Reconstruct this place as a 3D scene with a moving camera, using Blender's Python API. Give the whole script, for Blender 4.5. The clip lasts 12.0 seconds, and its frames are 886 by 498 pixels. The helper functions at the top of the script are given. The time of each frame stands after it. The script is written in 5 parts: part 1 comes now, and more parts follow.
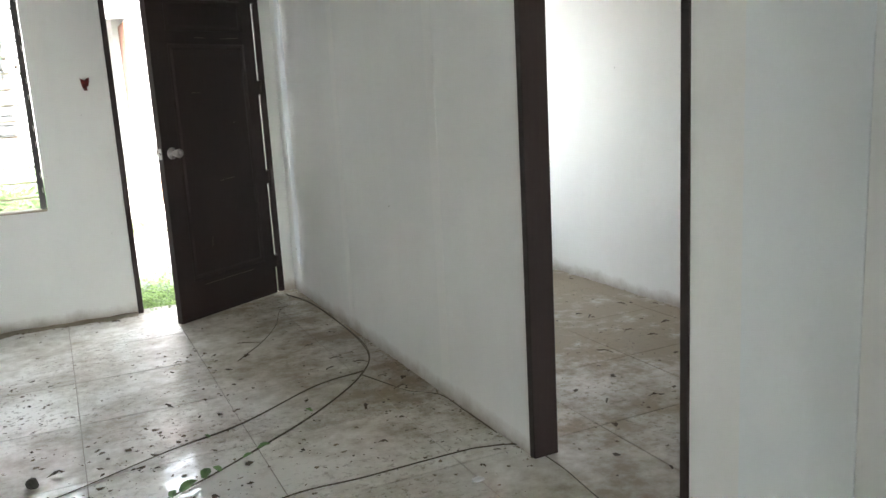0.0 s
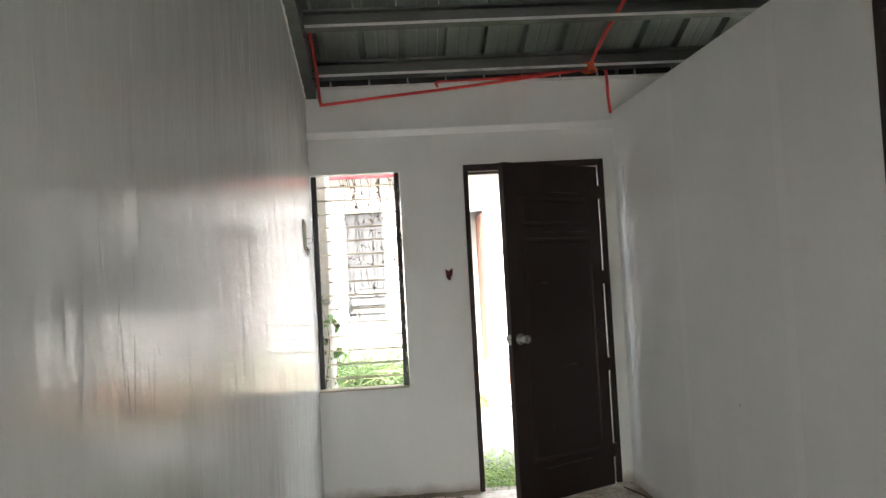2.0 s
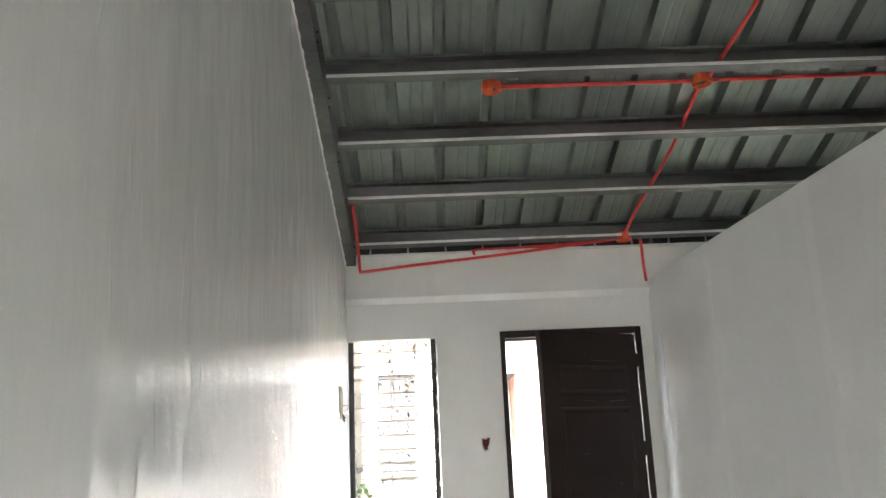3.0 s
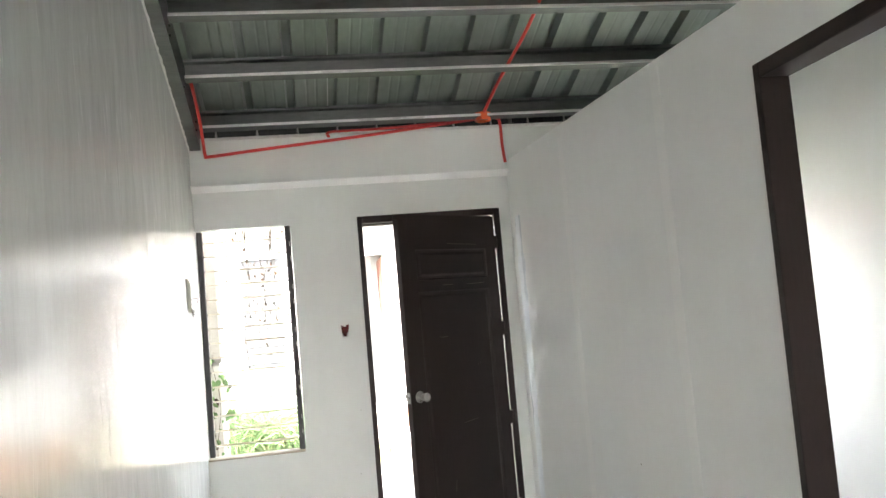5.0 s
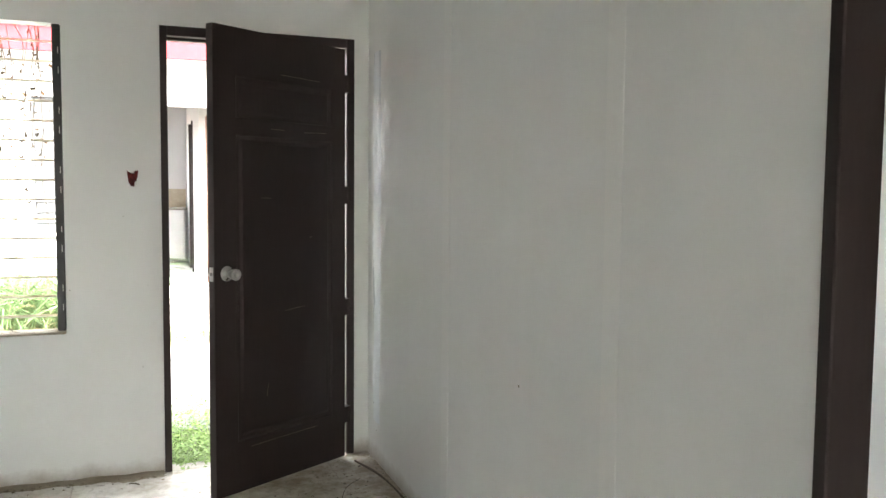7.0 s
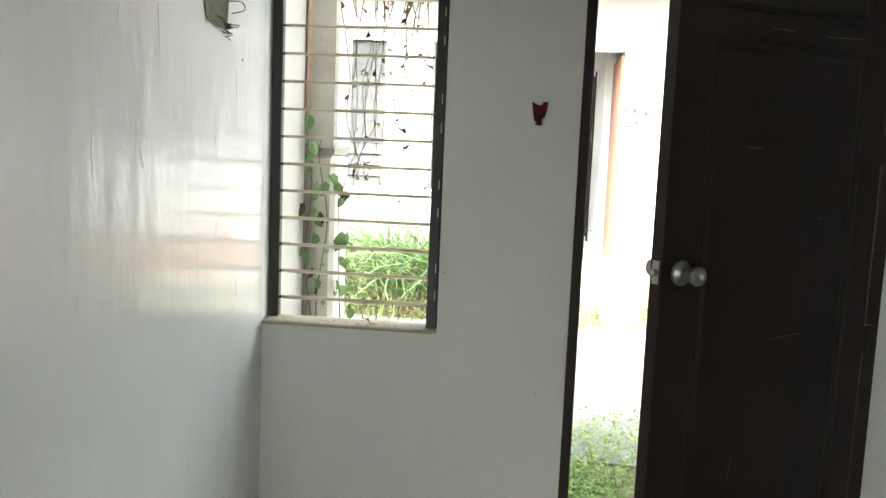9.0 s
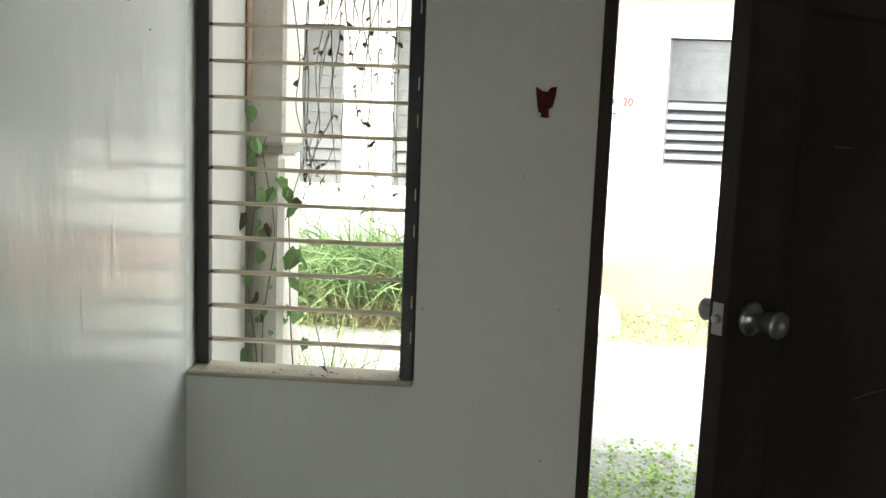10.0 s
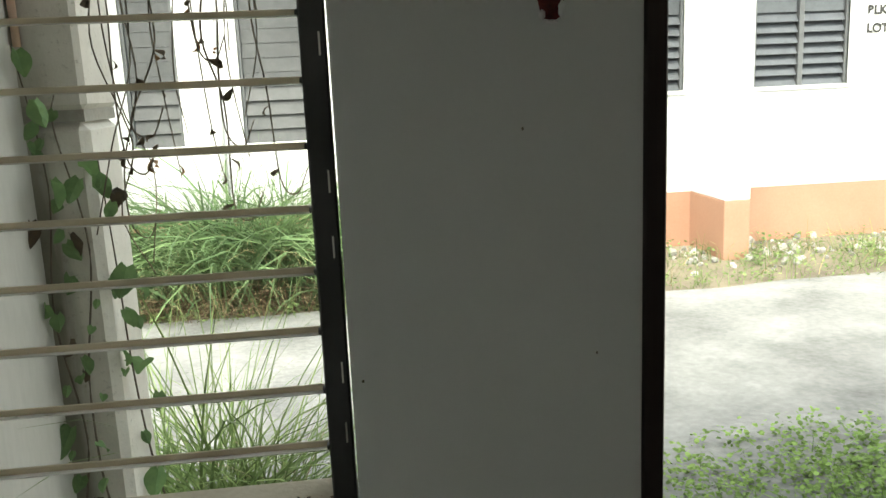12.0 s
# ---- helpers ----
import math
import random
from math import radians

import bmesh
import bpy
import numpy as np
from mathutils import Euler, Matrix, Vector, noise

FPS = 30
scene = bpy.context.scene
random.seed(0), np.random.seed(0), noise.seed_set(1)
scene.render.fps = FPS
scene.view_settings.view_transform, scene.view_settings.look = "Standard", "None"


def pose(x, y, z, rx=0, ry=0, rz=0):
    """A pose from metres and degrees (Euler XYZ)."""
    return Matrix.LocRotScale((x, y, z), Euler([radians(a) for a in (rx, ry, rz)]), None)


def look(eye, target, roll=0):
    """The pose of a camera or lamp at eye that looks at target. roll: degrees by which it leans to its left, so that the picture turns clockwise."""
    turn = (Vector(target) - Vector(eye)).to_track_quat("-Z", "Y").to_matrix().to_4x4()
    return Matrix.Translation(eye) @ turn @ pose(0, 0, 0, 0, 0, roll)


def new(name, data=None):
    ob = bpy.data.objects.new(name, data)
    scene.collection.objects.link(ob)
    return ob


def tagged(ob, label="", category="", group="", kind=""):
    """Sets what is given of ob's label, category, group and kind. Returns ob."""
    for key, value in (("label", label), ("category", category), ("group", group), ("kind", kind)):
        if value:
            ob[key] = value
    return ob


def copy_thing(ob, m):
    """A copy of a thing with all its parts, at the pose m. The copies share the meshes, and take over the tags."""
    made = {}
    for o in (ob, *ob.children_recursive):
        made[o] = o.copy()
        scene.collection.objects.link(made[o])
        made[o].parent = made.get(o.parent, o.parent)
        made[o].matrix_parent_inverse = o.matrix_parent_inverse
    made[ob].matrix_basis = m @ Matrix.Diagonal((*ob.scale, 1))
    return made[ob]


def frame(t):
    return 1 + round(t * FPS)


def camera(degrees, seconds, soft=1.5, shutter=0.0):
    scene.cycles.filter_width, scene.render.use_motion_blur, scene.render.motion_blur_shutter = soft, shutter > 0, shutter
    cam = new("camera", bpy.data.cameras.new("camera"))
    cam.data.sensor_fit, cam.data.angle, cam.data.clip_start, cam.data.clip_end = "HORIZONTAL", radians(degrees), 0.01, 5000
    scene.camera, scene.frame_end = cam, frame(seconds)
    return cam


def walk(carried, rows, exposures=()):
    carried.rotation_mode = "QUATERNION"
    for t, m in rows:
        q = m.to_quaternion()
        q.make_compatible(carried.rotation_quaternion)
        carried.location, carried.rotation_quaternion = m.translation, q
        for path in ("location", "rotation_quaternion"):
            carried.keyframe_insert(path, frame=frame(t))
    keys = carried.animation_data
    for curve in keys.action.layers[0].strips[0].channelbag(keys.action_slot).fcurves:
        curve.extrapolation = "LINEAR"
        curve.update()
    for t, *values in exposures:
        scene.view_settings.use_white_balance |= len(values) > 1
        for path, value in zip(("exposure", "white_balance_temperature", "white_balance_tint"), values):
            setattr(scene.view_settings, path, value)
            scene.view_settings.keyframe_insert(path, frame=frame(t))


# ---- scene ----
cam = camera(57.0, 12.0)
PATH = [
    (0, (0.102, 0.17, 1.269), (0.938, 1.944, 0.879), -3.2),
    (0.5, (0.066, 0.173, 1.27), (0.667, 2.042, 0.891), -3.0),
    (1, (0.029, 0.173, 1.26), (0.398, 2.109, 0.918), -2.8),
    (1.5, (0.029, 0.165, 1.294), (0.214, 2.147, 1.103), -3.4),
    (2, (0.05, 0.141, 1.34), (0.149, 2.137, 1.424), -3.1),
    (2.5, (-0.001, 0.137, 1.378), (0.075, 2.111, 1.689), -2.4),
    (2.7, (-0.004, 0.128, 1.384), (0.051, 2.09, 1.769), -2.1),
    (4.3, (0.103, 0.106, 1.497), (0.11, 2.026, 2.059), -3.7),
    (4.5, (0.105, 0.128, 1.481), (0.171, 2.071, 1.951), -4.6),
    (5, (0.129, 0.275, 1.459), (0.463, 2.241, 1.612), -4.9),
    (5.5, (0.15, 0.469, 1.338), (0.796, 2.361, 1.295), -2.8),
    (6, (0.187, 0.695, 1.304), (0.996, 2.521, 1.194), -0.5),
    (6.5, (0.348, 1.015, 1.302), (1.155, 2.841, 1.178), 0.5),
    (7, (0.387, 1.366, 1.335), (1.075, 3.239, 1.201), 0.5),
    (7.5, (0.297, 1.717, 1.263), (0.74, 3.664, 1.151), 0.9),
    (7.7, (0.345, 1.857, 1.238), (0.63, 3.833, 1.133), 1.5),
    (9.3, (0.325, 3.044, 1.27), (0.103, 5.016, 1.022), 2.3),
    (9.5, (0.283, 3.154, 1.264), (0.089, 5.129, 1.019), 2.2),
    (10, (0.226, 3.435, 1.286), (0.112, 5.416, 1.033), 2.2),
    (10.5, (0.246, 3.659, 1.285), (0.082, 5.635, 1.026), 1.6),
    (11, (0.199, 3.828, 1.284), (0.063, 5.797, 0.965), 0.9),
    (11.5, (0.078, 4.047, 1.293), (0.124, 6.007, 0.899), -1.0),
    (12, (0.063, 4.324, 1.282), (0.287, 6.272, 0.887), -2.5),
]
EXPOSURE = [(0.0, 5.2, 6690, 7), (1.0, 4.85, 6840, 8), (1.5, 4.45, 6990, 9), (2.5, 4.7, 6940, 12), (2.7, 4.9, 6890, 11), (4.3, 5.85, 6840, 13), (5.0, 5.45, 6840, 10), (5.5, 5.1, 6940, 10), (6.5, 5.2, 6990, 9), (7.7, 5.1, 6990, 8), (9.5, 3.9, 7040, 2), (11.0, 3.2, 7190, 1), (12.0, 2.65, 7190, -2)]
walk(cam, [(t, look(eye, target, roll)) for t, eye, target, roll in PATH], EXPOSURE)

# ---- light ----
world = bpy.data.worlds.new("sky")
scene.world = world
world.use_nodes = True
wn, wl = world.node_tree.nodes, world.node_tree.links
wn.clear()
sky = wn.new("ShaderNodeTexSky")
sky.sky_type = "NISHITA"
sky.sun_disc = False
sky.sun_elevation = radians(58)
sky.sun_rotation = radians(200)
sky.dust_density = 4.0
wash = wn.new("ShaderNodeHueSaturation")
wash.inputs["Saturation"].default_value = 0.35
bg = wn.new("ShaderNodeBackground")
bg.inputs["Strength"].default_value = 0.15
wo = wn.new("ShaderNodeOutputWorld")
wl.new(sky.outputs[0], wash.inputs["Color"])
wl.new(wash.outputs[0], bg.inputs["Color"])
wl.new(bg.outputs[0], wo.inputs["Surface"])

sun_data = bpy.data.lights.new("sun", "SUN")
sun_data.energy = 0.5
sun_data.angle = radians(30)
sun_data.color = (1.0, 0.985, 0.96)
sun = new("sun", sun_data)
sun.matrix_world = look((0, 0, 20), (4.0, 12.0, 0))

# ---- materials ----


def nodes_of(name):
    m = bpy.data.materials.new(name)
    m.use_nodes = True
    t = m.node_tree
    return m, t.nodes, t.links, t.nodes["Principled BSDF"]


def noise_node(n, l, vec, scale, detail=4.0, rough=0.55, stretch=None):
    if stretch:
        mp = n.new("ShaderNodeMapping")
        mp.inputs["Scale"].default_value = stretch
        l.new(vec, mp.inputs["Vector"])
        vec = mp.outputs[0]
    x = n.new("ShaderNodeTexNoise")
    x.inputs["Scale"].default_value = scale
    x.inputs["Detail"].default_value = detail
    x.inputs["Roughness"].default_value = rough
    l.new(vec, x.inputs["Vector"])
    return x.outputs["Fac"]


def ramp(n, l, fac, stops):
    r = n.new("ShaderNodeValToRGB")
    e = r.color_ramp.elements
    e[0].position, e[0].color = stops[0][0], (*stops[0][1], 1)
    e[1].position, e[1].color = stops[-1][0], (*stops[-1][1], 1)
    for p, c in stops[1:-1]:
        k = e.new(p)
        k.color = (*c, 1)
    l.new(fac, r.inputs["Fac"])
    return r.outputs["Color"]


def rng(n, l, fac, a, b, lo=0.3, hi=0.7):
    r = n.new("ShaderNodeMapRange")
    r.inputs["From Min"].default_value, r.inputs["From Max"].default_value = lo, hi
    r.inputs["To Min"].default_value, r.inputs["To Max"].default_value = a, b
    l.new(fac, r.inputs["Value"])
    return r.outputs["Result"]


def mixc(n, l, fac, a, b, mode="MIX"):
    x = n.new("ShaderNodeMix")
    x.data_type, x.blend_type = "RGBA", mode
    for sock, v in ((0, fac), (6, a), (7, b)):
        if isinstance(v, tuple):
            x.inputs[sock].default_value = (*v, 1)
        elif isinstance(v, float):
            x.inputs[sock].default_value = v
        else:
            l.new(v, x.inputs[sock])
    return x.outputs[2]


def bump(n, l, p, height, strength, dist=0.01, before=None):
    b = n.new("ShaderNodeBump")
    b.inputs["Strength"].default_value, b.inputs["Distance"].default_value = strength, dist
    l.new(height, b.inputs["Height"])
    if before is not None:
        l.new(before, b.inputs["Normal"])
    l.new(b.outputs[0], p.inputs["Normal"])
    return b.outputs[0]


def where(n):
    return n.new("ShaderNodeNewGeometry").outputs["Position"]


def surface(name, lo, hi, rough=(0.5, 0.7), scale=3.0, fine=60.0, relief=0.15, dist=0.004, metal=0.0, stretch=None, spec=0.5, island=0.0, per_object=0.0, thin=0.0):
    """A plain surface with variation at two scales."""
    m, n, l, p = nodes_of(name)
    pos = where(n)
    a = noise_node(n, l, pos, scale, 5.0, 0.6, stretch)
    b = noise_node(n, l, pos, fine, 3.0, 0.6, stretch)
    both = n.new("ShaderNodeMath")
    both.operation = "MULTIPLY_ADD"
    l.new(b, both.inputs[0])
    both.inputs[1].default_value = 0.35
    l.new(a, both.inputs[2])
    col = ramp(n, l, both.outputs[0], [(0.42, lo), (0.92, hi)])
    if island or per_object:
        src = n.new("ShaderNodeNewGeometry").outputs["Random Per Island"] if island else n.new("ShaderNodeObjectInfo").outputs["Random"]
        amount = island or per_object
        v = n.new("ShaderNodeHueSaturation")
        l.new(col, v.inputs["Color"])
        l.new(rng(n, l, src, 1 - amount, 1 + amount, 0, 1), v.inputs["Value"])
        col = v.outputs[0]
    l.new(col, p.inputs["Base Color"])
    l.new(rng(n, l, a, rough[0], rough[1]), p.inputs["Roughness"])
    p.inputs["Metallic"].default_value = metal
    p.inputs["Specular IOR Level"].default_value = spec
    if relief:
        bump(n, l, p, b, relief, dist)
    if thin:
        tr = n.new("ShaderNodeBsdfTranslucent")
        l.new(col, tr.inputs["Color"])
        mx = n.new("ShaderNodeMixShader")
        mx.inputs[0].default_value = thin
        l.new(p.outputs[0], mx.inputs[1])
        l.new(tr.outputs[0], mx.inputs[2])
        l.new(mx.outputs[0], n["Material Output"].inputs["Surface"])
    return m


def wall_paint(name, gloss, streak, tint=(0.785, 0.80, 0.775), brushed=0.0):
    """White painted plaster: brushed vertically, trowelled unevenly, dirty at the floor."""
    m, n, l, p = nodes_of(name)
    pos = where(n)
    cloud = noise_node(n, l, pos, 1.3, 5.0, 0.6)
    brush = noise_node(n, l, pos, 9.0, 4.0, 0.65, (1.0, 1.0, 0.09))
    grain = noise_node(n, l, pos, 160.0, 2.0, 0.5)
    lump = noise_node(n, l, pos, 3.0, 3.0, 0.5, (1.0, 1.0, 0.38))
    runs = noise_node(n, l, pos, 10.0, 3.5, 0.55, (1.0, 1.0, 0.34 if brushed else 0.22))
    col = ramp(n, l, cloud, [(0.3, tuple(c * 0.93 for c in tint)), (0.7, tint)])
    col = mixc(n, l, rng(n, l, brush, 0.0, 0.22, 0.3, 0.8), col, tuple(c * 0.86 for c in tint))
    sep = n.new("ShaderNodeSeparateXYZ")
    l.new(pos, sep.inputs[0])
    splash = n.new("ShaderNodeMath")
    splash.operation = "MULTIPLY_ADD"
    l.new(noise_node(n, l, pos, 6.0, 5.0, 0.7), splash.inputs[0])
    splash.inputs[1].default_value = -0.11
    l.new(sep.outputs["Z"], splash.inputs[2])
    col = mixc(n, l, rng(n, l, splash.outputs[0], 0.75, 0.0, -0.05, 0.02), col, (0.30, 0.25, 0.19))
    l.new(col, p.inputs["Base Color"])
    if brushed:
        p.inputs["Roughness"].default_value = gloss
    else:
        l.new(rng(n, l, cloud, gloss, gloss + 0.08), p.inputs["Roughness"])
    first = bump(n, l, p, lump, streak, 0.04)
    second = bump(n, l, p, brush, streak * (0.05 if brushed else 0.10), 0.006, first)
    third = bump(n, l, p, runs, streak * (1.0 if brushed else 0.12), 0.012, second)
    bump(n, l, p, grain, 0.12, 0.001, third)
    p.inputs["Specular IOR Level"].default_value = 0.44 if brushed else 0.34
    if brushed:
        side = n.new("ShaderNodeTangent")
        side.direction_type, side.axis = "RADIAL", "Z"
        l.new(side.outputs[0], p.inputs["Tangent"])
        p.inputs["Anisotropic"].default_value = brushed
    return m


def slat_mat():
    """Dusty tan slats that let some daylight through."""
    m, n, l, p = nodes_of("translucent_slat")
    pos = where(n)
    col = ramp(n, l, noise_node(n, l, pos, 14.0), [(0.3, (0.50, 0.45, 0.36)), (0.7, (0.64, 0.59, 0.49))])
    l.new(col, p.inputs["Base Color"])
    p.inputs["Roughness"].default_value = 0.45
    tr = n.new("ShaderNodeBsdfTranslucent")
    l.new(col, tr.inputs["Color"])
    mx = n.new("ShaderNodeMixShader")
    mx.inputs[0].default_value = 0.6
    l.new(p.outputs[0], mx.inputs[1])
    l.new(tr.outputs[0], mx.inputs[2])
    l.new(mx.outputs[0], n["Material Output"].inputs["Surface"])
    return m


def tile_mat():
    """Polished cream tile under dust, mud prints and leaf stain."""
    m, n, l, p = nodes_of("polished_tile")
    pos = where(n)
    a = noise_node(n, l, pos, 2.2, 6.0, 0.65)
    b = noise_node(n, l, pos, 14.0, 6.0, 0.7)
    c = noise_node(n, l, pos, 70.0, 3.0, 0.6)
    sep = n.new("ShaderNodeSeparateXYZ")
    l.new(pos, sep.inputs[0])
    dirt = n.new("ShaderNodeMath")
    dirt.operation = "MULTIPLY_ADD"
    l.new(b, dirt.inputs[0])
    dirt.inputs[1].default_value = 0.55
    l.new(a, dirt.inputs[2])
    more = n.new("ShaderNodeMath")
    more.operation = "ADD"
    l.new(dirt.outputs[0], more.inputs[0])
    l.new(rng(n, l, sep.outputs["X"], -0.03, 0.16, 0.3, 1.4), more.inputs[1])
    wide = n.new("ShaderNodeMath")
    wide.operation = "ADD"
    l.new(more.outputs[0], wide.inputs[0])
    l.new(rng(n, l, sep.outputs["X"], 0.0, 0.10, 1.45, 1.6), wide.inputs[1])
    edge = n.new("ShaderNodeMath")
    edge.operation = "MULTIPLY_ADD"
    l.new(b, edge.inputs[0])
    edge.inputs[1].default_value = 0.5
    l.new(sep.outputs["Y"], edge.inputs[2])
    dusty = n.new("ShaderNodeMath")
    dusty.operation = "ADD"
    l.new(wide.outputs[0], dusty.inputs[0])
    l.new(rng(n, l, edge.outputs[0], -0.05, 0.10, 3.05, 3.45), dusty.inputs[1])
    mask = rng(n, l, dusty.outputs[0], 0.0, 1.0, 0.72, 1.12)
    veil = rng(n, l, edge.outputs[0], 0.75, 0.08, 3.05, 3.40)
    film = rng(n, l, a, 0.10, 0.55, 0.3, 0.7)
    base = mixc(n, l, c, (0.80, 0.785, 0.74), (0.72, 0.70, 0.65))
    col = mixc(n, l, film, base, (0.58, 0.535, 0.445))
    col = mixc(n, l, mask, col, (0.25, 0.205, 0.14))
    flaky = n.new("ShaderNodeMath")
    flaky.operation = "MULTIPLY"
    l.new(rng(n, l, noise_node(n, l, pos, 34.0, 5.0, 0.7), 0.0, 0.8, 0.54, 0.62), flaky.inputs[0])
    l.new(rng(n, l, noise_node(n, l, pos, 1.7, 3.0, 0.5), 0.0, 1.0, 0.42, 0.60), flaky.inputs[1])
    col = mixc(n, l, flaky.outputs[0], col, (0.19, 0.155, 0.105))
    rnd = n.new("ShaderNodeObjectInfo").outputs["Random"]
    v = n.new("ShaderNodeHueSaturation")
    l.new(col, v.inputs["Color"])
    l.new(rng(n, l, rnd, 0.95, 1.04, 0, 1), v.inputs["Value"])
    l.new(v.outputs[0], p.inputs["Base Color"])
    l.new(rng(n, l, mask, 0.40, 0.6, 0.0, 0.7), p.inputs["Roughness"])
    shine = n.new("ShaderNodeMath")
    shine.operation = "MULTIPLY"
    l.new(rng(n, l, mask, 1.0, 0.0, 0.05, 0.7), shine.inputs[0])
    l.new(veil, shine.inputs[1])
    l.new(shine.outputs[0], p.inputs["Coat Weight"])
    p.inputs["Coat Roughness"].default_value = 0.05
    bump(n, l, p, b, 0.10, 0.002)
    return m


def post_mat():
    """Beige plaster, toned down for shade, with a dark mossy run down the middle of the post."""
    m, n, l, p = nodes_of("mossy_post_plaster")
    pos = where(n)
    cloud = noise_node(n, l, pos, 4.0, 5.0, 0.6)
    runs = noise_node(n, l, pos, 9.0, 5.0, 0.65, (1.0, 1.0, 0.14))
    specks = noise_node(n, l, pos, 60.0, 4.0, 0.7)
    col = ramp(n, l, cloud, [(0.3, (0.46, 0.43, 0.38)), (0.7, (0.60, 0.58, 0.53))])
    sep = n.new("ShaderNodeSeparateXYZ")
    l.new(pos, sep.inputs[0])
    off = n.new("ShaderNodeMath")
    off.operation = "MULTIPLY_ADD"
    l.new(runs, off.inputs[0])
    off.inputs[1].default_value = 0.16
    l.new(sep.outputs["X"], off.inputs[2])
    band = n.new("ShaderNodeMath")
    band.operation = "PINGPONG"
    shift = n.new("ShaderNodeMath")
    shift.operation = "ADD"
    l.new(off.outputs[0], shift.inputs[0])
    shift.inputs[1].default_value = 0.655
    l.new(shift.outputs[0], band.inputs[0])
    band.inputs[1].default_value = 0.11
    low = rng(n, l, sep.outputs["Z"], 1.0, 0.15, 1.0, 1.5)
    mossy = n.new("ShaderNodeMath")
    mossy.operation = "MULTIPLY"
    l.new(rng(n, l, band.outputs[0], 0.0, 0.85, 0.035, 0.09), mossy.inputs[0])
    l.new(low, mossy.inputs[1])
    col = mixc(n, l, mossy.outputs[0], col, (0.13, 0.12, 0.085))
    col = mixc(n, l, rng(n, l, specks, 0.0, 0.5, 0.58, 0.72), col, (0.16, 0.15, 0.12))
    l.new(col, p.inputs["Base Color"])
    p.inputs["Roughness"].default_value = 0.88
    bump(n, l, p, specks, 0.4, 0.004)
    return m


